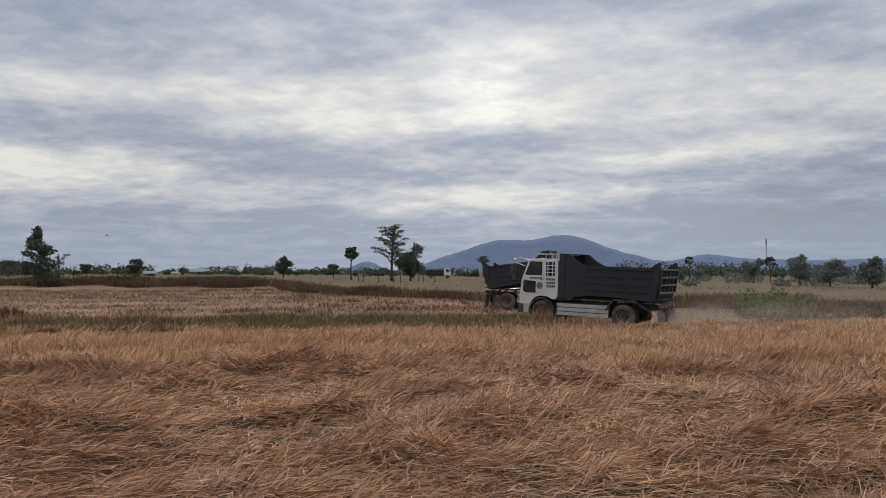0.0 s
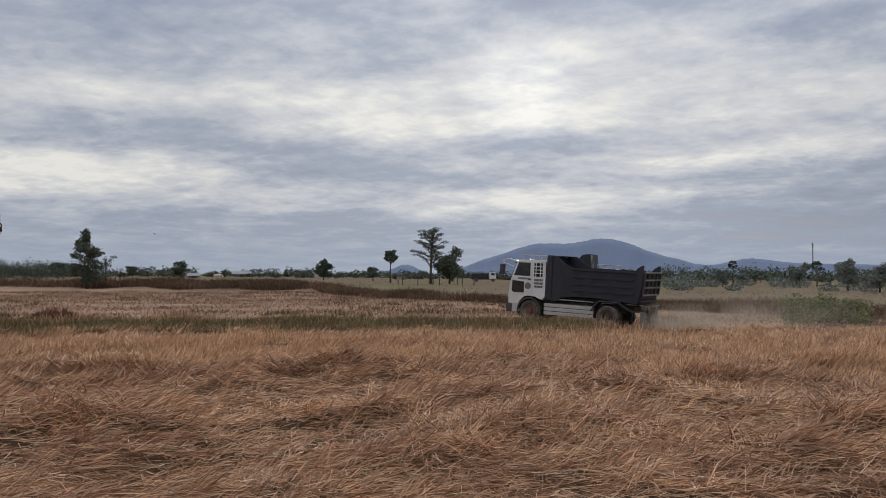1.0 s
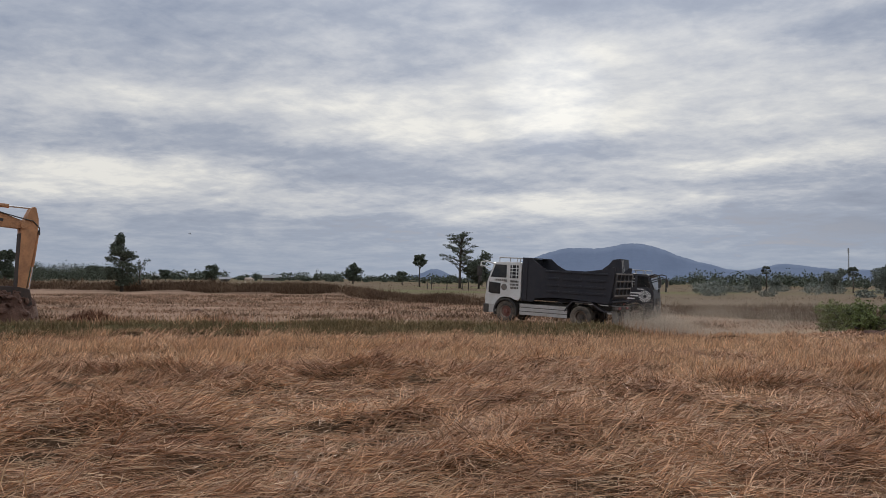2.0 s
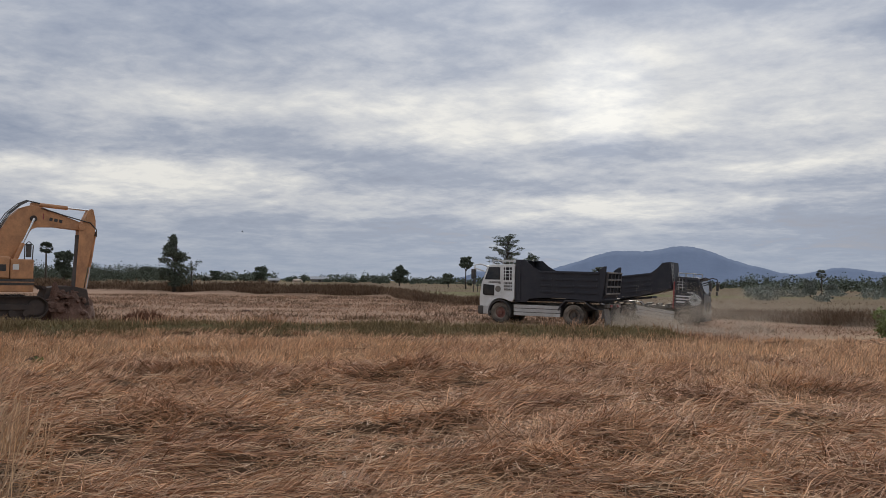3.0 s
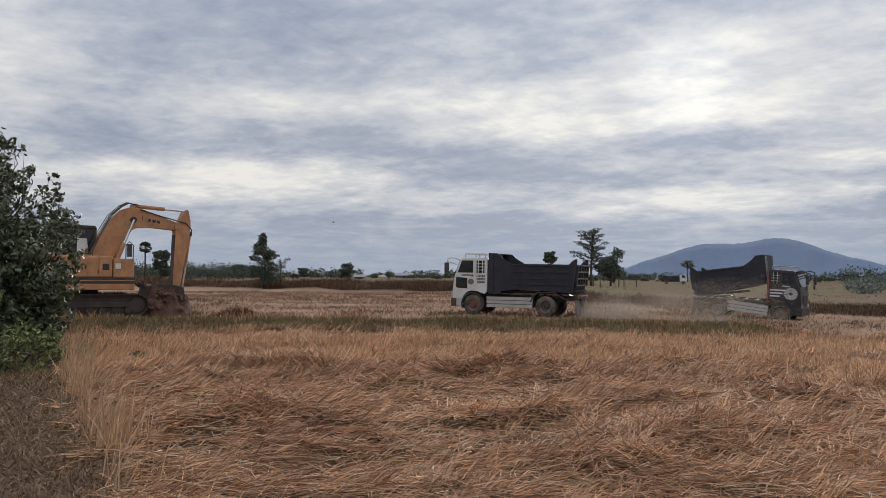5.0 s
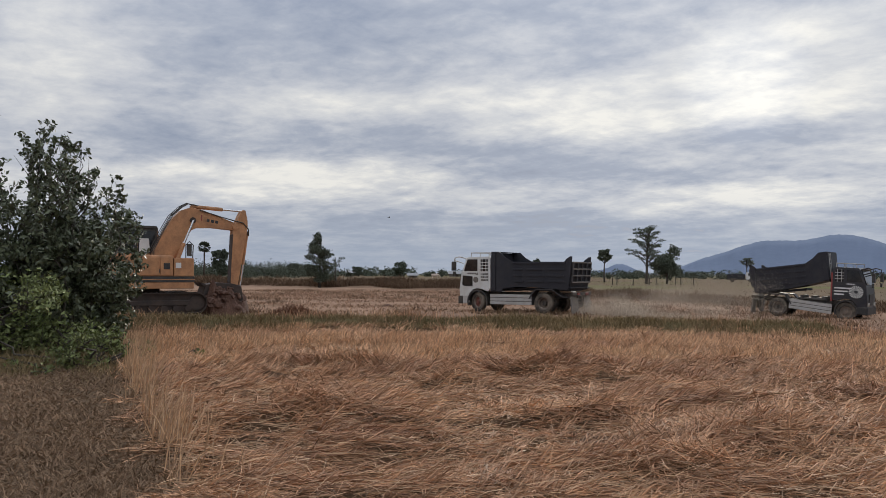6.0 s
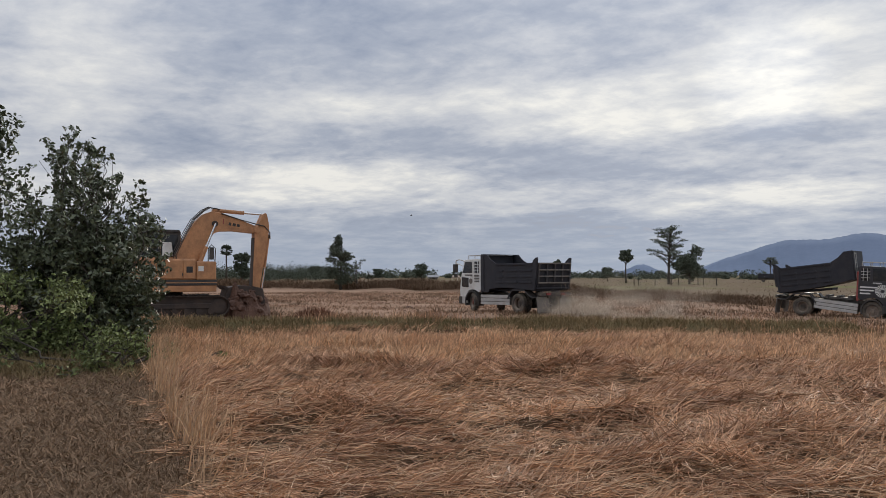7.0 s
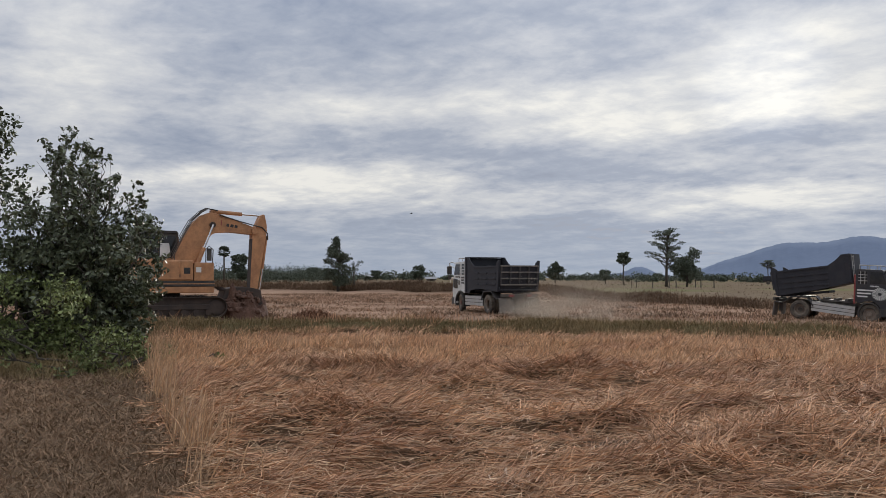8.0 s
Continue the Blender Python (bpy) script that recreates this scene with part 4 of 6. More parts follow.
def twiggy_shrub(x, y, height, radius, seed, label):
    """A tall open shrub: limbs from one root, twigs along them, and leaves set along every twig; sparse above, dense below."""
    rng = np.random.default_rng(seed)
    t = empty("shrub", pose(x, y, gz(x, y) - 0.04), label, "shrub")
    bm = bmesh.new()
    centres, ways = [], []

    def wide(z):
        return radius * float(np.interp(z / height, [0.0, 0.15, 0.40, 0.62, 0.80, 0.92, 1.0], [0.55, 0.85, 1.0, 0.95, 0.80, 0.42, 0.12]))
    for i in range(84):
        f = (i + 0.5) / 84
        zt = height * (0.16 + 0.84 * f ** 0.9) * rng.uniform(0.93, 1.04)
        a = 2.39996 * i + rng.uniform(-0.3, 0.3)
        rr = wide(min(zt, height)) * rng.uniform(0.55, 1.08)
        path = limb_path((rng.normal() * 0.12, rng.normal() * 0.12, 0.0), (rr * math.cos(a), rr * math.sin(a), zt), rng, 0.10, 7)
        tube(path, [0.055, 0.046, 0.038, 0.030, 0.023, 0.016, 0.010, 0.004], 5, bm)
        for k in range(15):
            u = rng.uniform(0.32, 1.0)
            j = min(6, int(u * 7))
            p = path[j].lerp(path[j + 1], u * 7 - j)
            d = Vector(rng.normal(size=3)).normalized() * 0.9 + (path[j + 1] - path[j]).normalized() * 0.8 + Vector((0, 0, 0.25))
            d.normalize()
            length = rng.uniform(0.28, 0.62) * (1.15 - 0.4 * u)
            q = p + d * length
            tube([p, p.lerp(q, 0.5) + Vector(rng.normal(size=3)) * 0.02, q], [0.008, 0.006, 0.002], 4, bm)
            for g in range(17):
                v = rng.uniform(0.15, 1.05)
                centres.append(p + d * (length * v) + Vector(rng.normal(size=3)) * 0.05)
    part("stem", bm, "bark", t, smooth=True)
    c = np.array([tuple(v) for v in centres])
    co, tris = leaf_arrays(c, 0.15, rng, 0.5, 0.8)
    inner = []
    for i in range(62):
        z = rng.uniform(0.3, 0.66 * height)
        a, rr = rng.uniform(0, 6.3), wide(z) * math.sqrt(rng.uniform(0.05, 0.85))
        inner.append((rr * math.cos(a), rr * math.sin(a), z, rng.uniform(0.30, 0.55), rng.uniform(0.24, 0.42)))
    co2, tris2 = leaf_arrays(clumps(inner, 190, rng), 0.145, rng, 0.48, 0.8)
    f = new("foliage", raw_mesh("foliage", np.concatenate([co, co2]), np.concatenate([tris, tris2 + len(co)]), M["leaf_near"]))
    f.parent = t
    return t


def make_bushes():
    rng = np.random.default_rng(77)
    x, y = at_az(-44.0, 23.0)
    twiggy_shrub(x, y, 5.85, 2.1, 5, "tall open leafy dark green shrub beside the path")
    cl = [(rng.normal() * 1.3, rng.normal() * 0.7, abs(rng.normal() * 0.55) + 0.15, rng.uniform(0.2, 0.45), rng.uniform(0.2, 0.38)) for i in range(26)]
    x, y = at_az(-44.2, 21.4)
    bush(x, y, cl, 6, 150, 0.13, "leaf_weed", "low light-green weeds at the foot of the tall shrub", "weed_clump", category="weeds")
    cl = [(rng.normal() * 0.9, rng.normal() * 0.8, abs(rng.normal() * 0.35) + 0.08, rng.uniform(0.12, 0.32), rng.uniform(0.12, 0.3)) for i in range(30)]
    x, y = at_az(-42.4, 19.4)
    bush(x, y, cl, 7, 60, 0.12, "leaf_weed", "sparse low green weeds in the rough grass by the path", "weed_clump", category="weeds")
    cl = [(rng.normal() * 1.5, rng.normal() * 1.0, rng.uniform(0.4, 2.1), rng.uniform(0.4, 0.7), rng.uniform(0.3, 0.5)) for i in range(34)]
    x, y = at_az(-49.3, 22.6)
    bush(x, y, cl, 8, 220, 0.13, "leaf_weed", "light-green brush behind the tall shrub", "weed_clump", category="weeds")
    tree(*at_az(-51.6, 25.5), 7.9, 4.9, "round", 55, "leaf_near", "taller dark green tree behind the shrub", "", 0.15, 16000)
    # low green bush by the dirt track
    cl = [(rng.normal() * 0.85, rng.normal() * 0.5, rng.uniform(0.3, 1.15), rng.uniform(0.28, 0.45), rng.uniform(0.22, 0.38)) for i in range(34)]
    x, y = at_az(22.9, 36.5)
    bush(x, y, cl, 9, 230, 0.13, "leaf_weed", "low green leafy bush beside the dirt track", "bush")
    cl = [(rng.normal() * 1.6, rng.normal() * 0.5, rng.uniform(0.1, 0.5), rng.uniform(0.25, 0.45), rng.uniform(0.15, 0.3)) for i in range(20)]
    x, y = at_az(28.5, 38.5)
    bush(x, y, cl, 10, 120, 0.10, "bank_grass", "low dry brown scrub beside the green bush", "scrub", category="scrub")


make_bushes()


# ---- dump trucks: x forward, y to the left, origin on the ground under the rear axle ----
WB, TYRE = 3.70, 0.50


def wheel(truck, x, y, hub_mat, dual, side):
    """A tyre with tread blocks, a dished rim and a hub with nuts. side: +1 outer face to the left."""
    w = 0.26
    prof = [(0.29, -w / 2 + 0.03), (0.33, -w / 2), (0.45, -w / 2 + 0.005), (0.488, -w / 2 + 0.035), (TYRE - 0.008, -w / 4), (TYRE - 0.008, w / 4),
            (0.488, w / 2 - 0.035), (0.45, w / 2 - 0.005), (0.33, w / 2), (0.29, w / 2 - 0.03)]
    bm = lathe(prof, 32)
    if dual:
        lathe([(r, yy - side * 0.31) for r, yy in prof], 32, bm)
    for i in range(32):
        a = 2 * math.pi * i / 32
        b = box(-0.018, 0.018, -w / 2 + 0.02, w / 2 - 0.02, TYRE - 0.022, TYRE)
        bmesh.ops.rotate(b, cent=(0, 0, 0), matrix=Matrix.Rotation(a, 3, "Y"), verts=b.verts)
        me = bpy.data.meshes.new("lug")
        b.to_mesh(me)
        b.free()
        bm.from_mesh(me)
        bpy.data.meshes.remove(me)
    wh = part("wheel", bm, "rubber", truck)
    wh.matrix_basis = pose(x, y, TYRE)
    face = side * (w / 2 - 0.03)
    dish = -side * (0.10 if dual else -0.01)
    bm = lathe([(0.295, -w / 2 + 0.03), (0.295, w / 2 - 0.03), (0.27, w / 2 - 0.03), (0.25, 0.0), (0.27, -w / 2 + 0.03)], 28)
    rim = part("rim", bm, "rim", wh, smooth=True)
    bm = drum(0, 0, 0.255, dish - 0.012, dish + 0.012, 28)
    for i in range(8):
        a = 2 * math.pi * i / 8
        drum(0.18 * math.cos(a), 0.18 * math.sin(a), 0.035, dish + side * 0.012, dish + side * 0.02, 10, bm)
    part("disc", bm, hub_mat, wh)
    bm = drum(0, 0, 0.105, min(dish, dish + side * 0.10), max(dish, dish + side * 0.10), 18, bevel=0.012)
    for i in range(10):
        a = 2 * math.pi * (i + 0.5) / 10
        drum(0.135 * math.cos(a), 0.135 * math.sin(a), 0.016, min(dish, dish + side * 0.04), max(dish, dish + side * 0.04), 6, bm)
    part("hub", bm, "chassis" if dual else hub_mat, wh)
    return wh


def bars(bm, x0, x1, z0, z1, y, n, seed, t=0.004):
    """Unreadable lettering as short plain bars on a side face at y."""
    rng = random.Random(seed)
    x = x0
    while x < x1 - 0.02:
        w = min(rng.uniform(0.03, 0.09), x1 - x)
        box(x, x + w, y - t, y + t, z0, z1, 0, bm)
        x += w + 0.022
    return bm


def dump_truck(m, label, paint, hub_mat, tilt, stripes, near):
    t = empty("dump_truck", m, label, "truck", "dump trucks")
    W = 1.12
    # chassis
    bm = bmesh.new()
    for y in (-0.42, 0.42):
        box(-1.55, 4.55, y - 0.045, y + 0.045, 0.78, 1.00, 0.01, bm)
    for x in (-1.45, -0.4, 0.7, 1.9, 3.0, 4.4):
        box(x - 0.06, x + 0.06, -0.40, 0.40, 0.80, 0.98, 0, bm)
    part("chassis_frame", bm, "chassis", t)
    bm = drum(0, 0.5, 0.11, -0.95, 0.95, 14)
    drum(0, 0.5, 0.26, -0.2, 0.2, 18, bm, 0.05)
    part("rear_axle", bm, "chassis", t)
    bm = drum(WB, 0.5, 0.07, -0.85, 0.85, 12)
    part("front_axle", bm, "chassis", t)
    for y in (-0.55, 0.55):
        part("leaf_spring", slab([(-0.75, 0.78), (-0.4, 0.66), (0, 0.60), (0.4, 0.66), (0.75, 0.78), (0.4, 0.74), (0, 0.70), (-0.4, 0.74)], y - 0.04, y + 0.04), "chassis", t)
    bm = box(1.0, 2.6, -0.38, 0.38, 0.55, 0.80, 0.05)
    part("gearbox", bm, "chassis", t)
    wheels = [wheel(t, WB, 0.92, hub_mat, False, 1), wheel(t, WB, -0.92, hub_mat, False, -1),
              wheel(t, 0, 0.97, "rim", True, 1), wheel(t, 0, -0.97, "rim", True, -1)]
    # cab shell, with cut-outs framed by proud panels
    prof = [(4.76, 0.78), (4.78, 1.10), (4.70, 1.86), (4.40, 2.66), (4.28, 2.78), (3.02, 2.80), (2.95, 2.72), (2.95, 1.16), (3.02, 1.10),
            (3.10, 1.02), (3.22, 1.10), (3.45, 1.20), (3.75, 1.22), (4.0, 1.16), (4.18, 1.0), (4.26, 0.78)]
    part("cab", slab(prof, -1.08, 1.08, 0.035), paint, t)
    bm = slab([(4.712, 1.92), (4.42, 2.64), (4.40, 2.66), (4.44, 2.66), (4.735, 1.93)], -0.98, 0.98)
    part("windscreen", bm, "dark_glass", t)
    for s in (1, -1):
        y0, y1 = sorted((s * 1.078, s * 1.094))
        door = part("door", slab([(3.62, 1.22), (3.64, 2.72), (4.32, 2.72), (4.62, 1.9), (4.66, 1.24), (4.3, 1.18), (4.1, 1.27), (3.9, 1.32)], y0, y1, 0.006), paint, t)
        y0, y1 = sorted((s * 1.092, s * 1.102))
        part("side_window", slab([(3.70, 2.06), (3.70, 2.66), (4.29, 2.66), (4.52, 2.06)], y0, y1, 0.004), "dark_glass", door)
        if paint == "white_paint":
            part("lower_window", slab([(3.99, 1.30), (3.99, 1.80), (4.58, 1.84), (4.60, 1.36), (4.48, 1.30)], y0, y1, 0.02), "dark_glass", door, "dark lower door window")
        part("handle", box(3.66, 3.80, *sorted((s * 1.094, s * 1.125)), 1.88, 1.92, 0.008), "black_trim", door)
        y0, y1 = sorted((s * 1.078, s * 1.096))
        part("quarter_window", slab([(3.10, 2.05), (3.10, 2.66), (3.52, 2.66), (3.52, 2.05)], y0, y1, 0.01), "dark_glass", t)
        bm = bmesh.new()
        for z in (2.2, 2.35, 2.5):
            box(3.08, 3.54, *sorted((s * 1.096, s * 1.112)), z - 0.015, z + 0.015, 0, bm)
        for x in (3.2, 3.42):
            box(x - 0.014, x + 0.014, *sorted((s * 1.096, s * 1.112)), 2.03, 2.68, 0, bm)
        part("window_grille", bm, "decal" if paint == "white_paint" else "silver", t)
        # lettering and stripes as plain shapes
        bm = bmesh.new()
        yy = s * 1.098
        if stripes:
            c = (4.20, 1.55)
            for i in range(20):
                a = 2 * math.pi * i / 20
                p = []
                for r, da in ((0.10, -0.08), (0.10, 0.08), (0.38, 0.09), (0.38, -0.09)):
                    p.append((c[0] + r * math.cos(a + da), c[1] + r * 0.85 * math.sin(a + da)))
                slab(p, yy - 0.004, yy + 0.004, 0, bm)
            part("sunburst_decal", bm, "decal", t, "white sunburst of painted rays")
            for k in range(3):
                part("stripe", box(3.05, 3.95 - 0.18 * k, yy - 0.004, yy + 0.004, 1.68 - 0.16 * k, 1.75 - 0.16 * k), "decal", t)
            part("lettering", bars(bmesh.new(), 3.7, 4.15, 1.90, 1.97, yy, 5, 3), "decal", t)
        else:
            part("badge", drum(3.80, 1.62, 0.15, yy - 0.003, yy + 0.003, 16, bm), "dark_groove", t, "dark round badge")
            part("lettering", bars(bmesh.new(), 3.68, 4.3, 1.90, 1.98, yy, 6, 5), "dark_groove", t)
            for k in range(3):
                part("lettering", bars(bmesh.new(), 3.08, 3.5, 1.86 - 0.15 * k, 1.95 - 0.15 * k, yy, 4, 8 + k), "dark_groove", t)
        # front arch
        arch = []
        for i in range(13):
            a = radians(200 - 220 * i / 12)
            arch.append((WB + 0.60 * math.cos(a), 0.52 + 0.60 * math.sin(a)))
        for i in range(13):
            a = radians(-20 + 220 * i / 12)
            arch.append((WB + 0.53 * math.cos(a), 0.52 + 0.53 * math.sin(a)))
        part("front_fender", slab(arch, *sorted((s * 0.72, s * 1.12))), "black_trim", t)
        # mirror bracket and mirrors in front of the cab
        bm = tube([(4.40, s * 1.05, 2.70), (4.75, s * 1.12, 2.80), (5.02, s * 1.16, 2.74), (5.08, s * 1.16, 2.3)], 0.034, 6)
        tube([(4.55, s * 1.05, 2.45), (4.85, s * 1.12, 2.55), (5.02, s * 1.16, 2.6)], 0.028, 6, bm)
        br = part("mirror_bracket", bm, paint, t)
        part("mirror", box(5.00, 5.16, s * 1.16 - 0.13, s * 1.16 + 0.13, 2.08, 2.55, 0.03), "black_trim", br)
        part("mirror", box(5.00, 5.10, s * 1.16 - 0.09, s * 1.16 + 0.09, 1.82, 2.04, 0.02), "black_trim", br)
        part("headlight", box(4.78, 4.825, *sorted((s * 0.62, s * 0.98)), 0.84, 1.02, 0.015), "lamp_glass", t)
        # step below the door
        part("cab_step", box(4.22, 4.62, *sorted((s * 0.95, s * 1.10)), 0.42, 0.80, 0.02), "silver" if not stripes else "black_trim", t)
        # side guard: three silver boards with dark gaps
        bm = bmesh.new()
        sg = part("side_box", box(0.66, 2.95, *sorted((s * 0.62, s * 1.06)), 0.40, 0.92, 0.02), "dark_groove", t)
        if stripes:
            sg.matrix_basis = pose(1.8, 0, 0.66, 0, 4.0, 0) @ pose(-1.8, 0, -0.66)
        for k in range(3):
            z = 0.405 + 0.178 * k
            part("board", box(0.64, 2.97, *sorted((s * 1.05, s * 1.085)), z, z + 0.145, 0.008), "silver", sg)
        # rear mudguard, angular, over the dual wheels
        outer = [(0.78, 0.72), (0.62, 0.98), (0.40, 1.20), (-0.48, 1.20), (-0.78, 0.98), (-1.05, 0.84), (-1.42, 0.86)]
        inner = [(-1.42, 0.82), (-1.07, 0.79), (-0.80, 0.92), (-0.50, 1.145), (0.38, 1.145), (0.57, 0.95), (0.72, 0.70)]
        part("mudguard", slab(outer + inner, *sorted((s * 0.62, s * 1.13))), "bed_edge", t)
        bm = box(-1.46, -1.42, *sorted((s * 0.34, s * 1.14)), 0.06, 0.86, 0.008)
        for v in bm.verts:
            v.co.x -= 0.10 * (0.86 - v.co.z)
        part("mudflap", bm, "mudflap", t, "dusty grey rubber mudflap")
        part("tail_lamp", box(-1.60, -1.55, *sorted((s * 0.36, s * 0.62)), 0.93, 1.03, 0.01), "red_paint", t)
    part("bumper", box(4.55, 4.84, -1.12, 1.12, 0.40, 0.80, 0.04), "black_trim", t)
    part("grille", box(4.775, 4.80, -0.55, 0.55, 0.9, 1.45, 0.01), "black_trim", t)
    bm = bmesh.new()
    for s in (-1, 1):
        tube([(3.1, s * 0.95, 2.99), (4.15, s * 0.95, 2.99)], 0.026, 6, bm)
        for x in (3.1, 3.6, 4.15):
            tube([(x, s * 0.95, 2.76), (x, s * 0.95, 2.99)], 0.022, 6, bm)
    for x in (3.1, 3.35, 3.6, 3.85, 4.15):
        tube([(x, -0.95, 2.99), (x, 0.95, 2.99)], 0.022, 6, bm)
    part("roof_rack", bm, "silver", t)
    part("sun_visor", slab([(4.36, 2.70), (4.62, 2.76), (4.63, 2.73), (4.40, 2.62)], -1.0, 1.0, 0.006), paint, t)
    part("fuel_tank", drum(2.2, 0.72, 0.2, -0.6, -0.45, 18), "chassis", t)
    part("tail_beam", box(-1.56, -1.44, -1.05, 1.05, 0.90, 1.06, 0.012), "chassis", t)
    part("splash_board", box(-1.44, -1.40, -0.33, 0.33, 0.30, 0.88, 0.006), "chassis", t)

    # tipping bed about its hinge
    hx, hz = -1.15, 1.12
    bed = part("bed", box(-1.25, 2.86 if not stripes else 1.5, -0.62, 0.62, 1.10, 1.22, 0.01), "bed_steel", t)
    hinge = pose(hx, 0, hz, 0, -tilt, 0) @ pose(-hx, 0, -hz)
    bed.matrix_basis = hinge
    bm = slab([(-1.45, 1.24), (-1.45, 1.30), (1.0, 1.36), (2.86, 1.36 if not stripes else 1.58), (2.86, 1.30 if not stripes else 1.52), (1.0, 1.30)], -W + 0.01, W - 0.01)
    part("bed_floor", bm, "bed_steel", bed)
    for s in (1, -1):
        y0, y1 = sorted((s * (W - 0.05), s * W))
        side = part("side_panel", slab([(2.88, 1.04 if not stripes else 1.52), (2.88, 3.02), (2.42, 3.02), (2.10, 2.74), (1.68, 2.52), (-1.12, 2.50), (-1.22, 2.62), (-1.42, 2.76),
                                        (-1.52, 2.76), (-1.46, 1.9), (-1.30, 1.16), (0.60, 1.28)] + ([(1.5, 1.28), (2.2, 1.20), (2.30, 1.04)] if not stripes else [(1.5, 1.36), (2.2, 1.44), (2.5, 1.50)]), y0, y1, 0.006), "bed_steel", bed)
        yo = sorted((s * (W - 0.002), s * (W + 0.045)))
        part("top_rail", slab([(1.70, 2.50), (1.70, 2.42), (-1.2, 2.40), (-1.2, 2.48)], *yo, 0.012), "bed_steel", side)
        for z in (2.14, 1.84, 1.56):
            for x0, x1 in ((-1.12, -0.18), (-0.04, 0.90), (1.04, 1.66)):
                part("pressed_rib", slab([(x0, z), (x0 + 0.06, z + 0.05), (x1 - 0.06, z + 0.05), (x1, z), (x1 - 0.06, z - 0.05), (x0 + 0.06, z - 0.05)],
                                         *sorted((s * (W - 0.002), s * (W + 0.04))), 0.008), "bed_steel", side)
        part("front_post", box(2.62, 2.86, *sorted((s * (W - 0.002), s * (W + 0.04))), 1.1 if not stripes else 1.56, 2.98, 0.012), "bed_steel", side)
        part("rear_post", slab([(-1.22, 1.25), (-1.22, 2.62), (-1.44, 2.76), (-1.52, 2.74), (-1.44, 1.9), (-1.32, 1.2)], *sorted((s * (W - 0.002), s * (W + 0.05))), 0.012), "bed_steel", side)
    part("headboard", box(2.84, 2.90, -W + 0.05, W - 0.05, 1.04 if not stripes else 1.5, 2.98, 0.008), "bed_steel", bed)
    bm = bmesh.new()
    for s in (-1, 1):
        slab([(2.86, 2.98), (2.42, 2.98), (2.42, 2.92), (2.86, 2.92)], s * W * 0.985 - 0.03, s * W * 0.985 + 0.03, 0, bm)
    box(2.60, 2.88, -W, W, 2.99, 3.03, 0.008, bm)
    part("cab_shield", bm, "bed_steel", bed)
    # tailgate with a grid of ribs
    gate = part("tailgate", slab([(-1.50, 2.50), (-1.44, 2.50), (-1.34, 1.52), (-1.40, 1.50)], -W + 0.04, W - 0.04), "bed_steel", bed)
    for k in range(4):
        z = 1.53 + 0.315 * k
        xo = -1.43 - 0.095 * (z - 1.5) - 0.005
        part("gate_rib", box(xo - 0.07, xo, -W + 0.05, W - 0.05, z - 0.035, z + 0.035, 0.01), "tail_steel", gate)
    for k in range(5):
        y = -W + 0.09 + k * (2 * W - 0.18) / 4
        part("gate_post", slab([(-1.595, 2.47), (-1.52, 2.47), (-1.43, 1.5), (-1.50, 1.5)], y - 0.045, y + 0.045, 0.01), "bed_edge", gate)
    part("apron", slab([(-1.42, 1.50), (-1.36, 1.50), (-1.18, 1.16), (-1.26, 1.14)], -W + 0.10, W - 0.10), "bed_steel", bed, "dusty sloping lip under the tailgate")
    # ladder on the headboard
    bm = bmesh.new()
    for y in (-0.95, -0.6):
        tube([(2.95, y, 1.1), (2.95, y, 2.95)], 0.02, 6, bm)
    for k in range(8):
        tube([(2.95, -0.95, 1.25 + 0.23 * k), (2.95, -0.6, 1.25 + 0.23 * k)], 0.016, 6, bm)
    part("ladder", bm, "silver", bed)
    # lifting ram between cab and bed
    if tilt > 1:
        z1 = 2.35
        bm = tube([(2.93, -0.25, 0.95), (2.98, -0.25, 1.7), (3.0, -0.25, z1)], 0.085, 12)
        part("lifting_ram", bm, "red_paint", t, "red hydraulic lifting ram")
        bm = box(2.86, 2.96, -1.06, -0.92, 1.0, 2.5, 0.02)
        part("ram_post", bm, "red_paint", t, "red upright post behind the cab")
        bm = box(1.0, 2.6, -0.55, 0.55, 1.0, 1.10, 0.01)
        for x in (1.2, 1.8, 2.4):
            box(x - 0.08, x + 0.08, -0.6, 0.6, 1.0, 1.2, 0.01, bm)
        part("subframe", bm, "tail_steel", t)
    return t, wheels


TRUCK_TRACK = [(0.0, 8.05, 33.50, 147), (1.0, 5.90, 35.00, 150), (2.5, 2.33, 37.10, 156), (3.5, -0.15, 38.10, 162), (5.5, -5.75, 39.00, 171),
               (6.5, -8.10, 39.05, 154), (7.25, -9.55, 39.7, 141), (8.0, -10.70, 40.50, 131)]


def track_at(t):
    """Place and heading of the driven truck, by smooth cubic steps between its known places."""
    T = TRUCK_TRACK
    i = max(0, min(len(T) - 2, next((k for k in range(len(T) - 1) if t <= T[k + 1][0]), len(T) - 2)))

    def slope(k, c):
        a, b = max(k - 1, 0), min(k + 1, len(T) - 1)
        return (T[b][c] - T[a][c]) / (T[b][0] - T[a][0])
    h = T[i + 1][0] - T[i][0]
    u = (t - T[i][0]) / h
    out = []
    for c in (1, 2, 3):
        p0, p1, m0, m1 = T[i][c], T[i + 1][c], slope(i, c) * h, slope(i + 1, c) * h
        out.append((2 * u ** 3 - 3 * u ** 2 + 1) * p0 + (u ** 3 - 2 * u ** 2 + u) * m0 + (-2 * u ** 3 + 3 * u ** 2) * p1 + (u ** 3 - u ** 2) * m1)
    return out


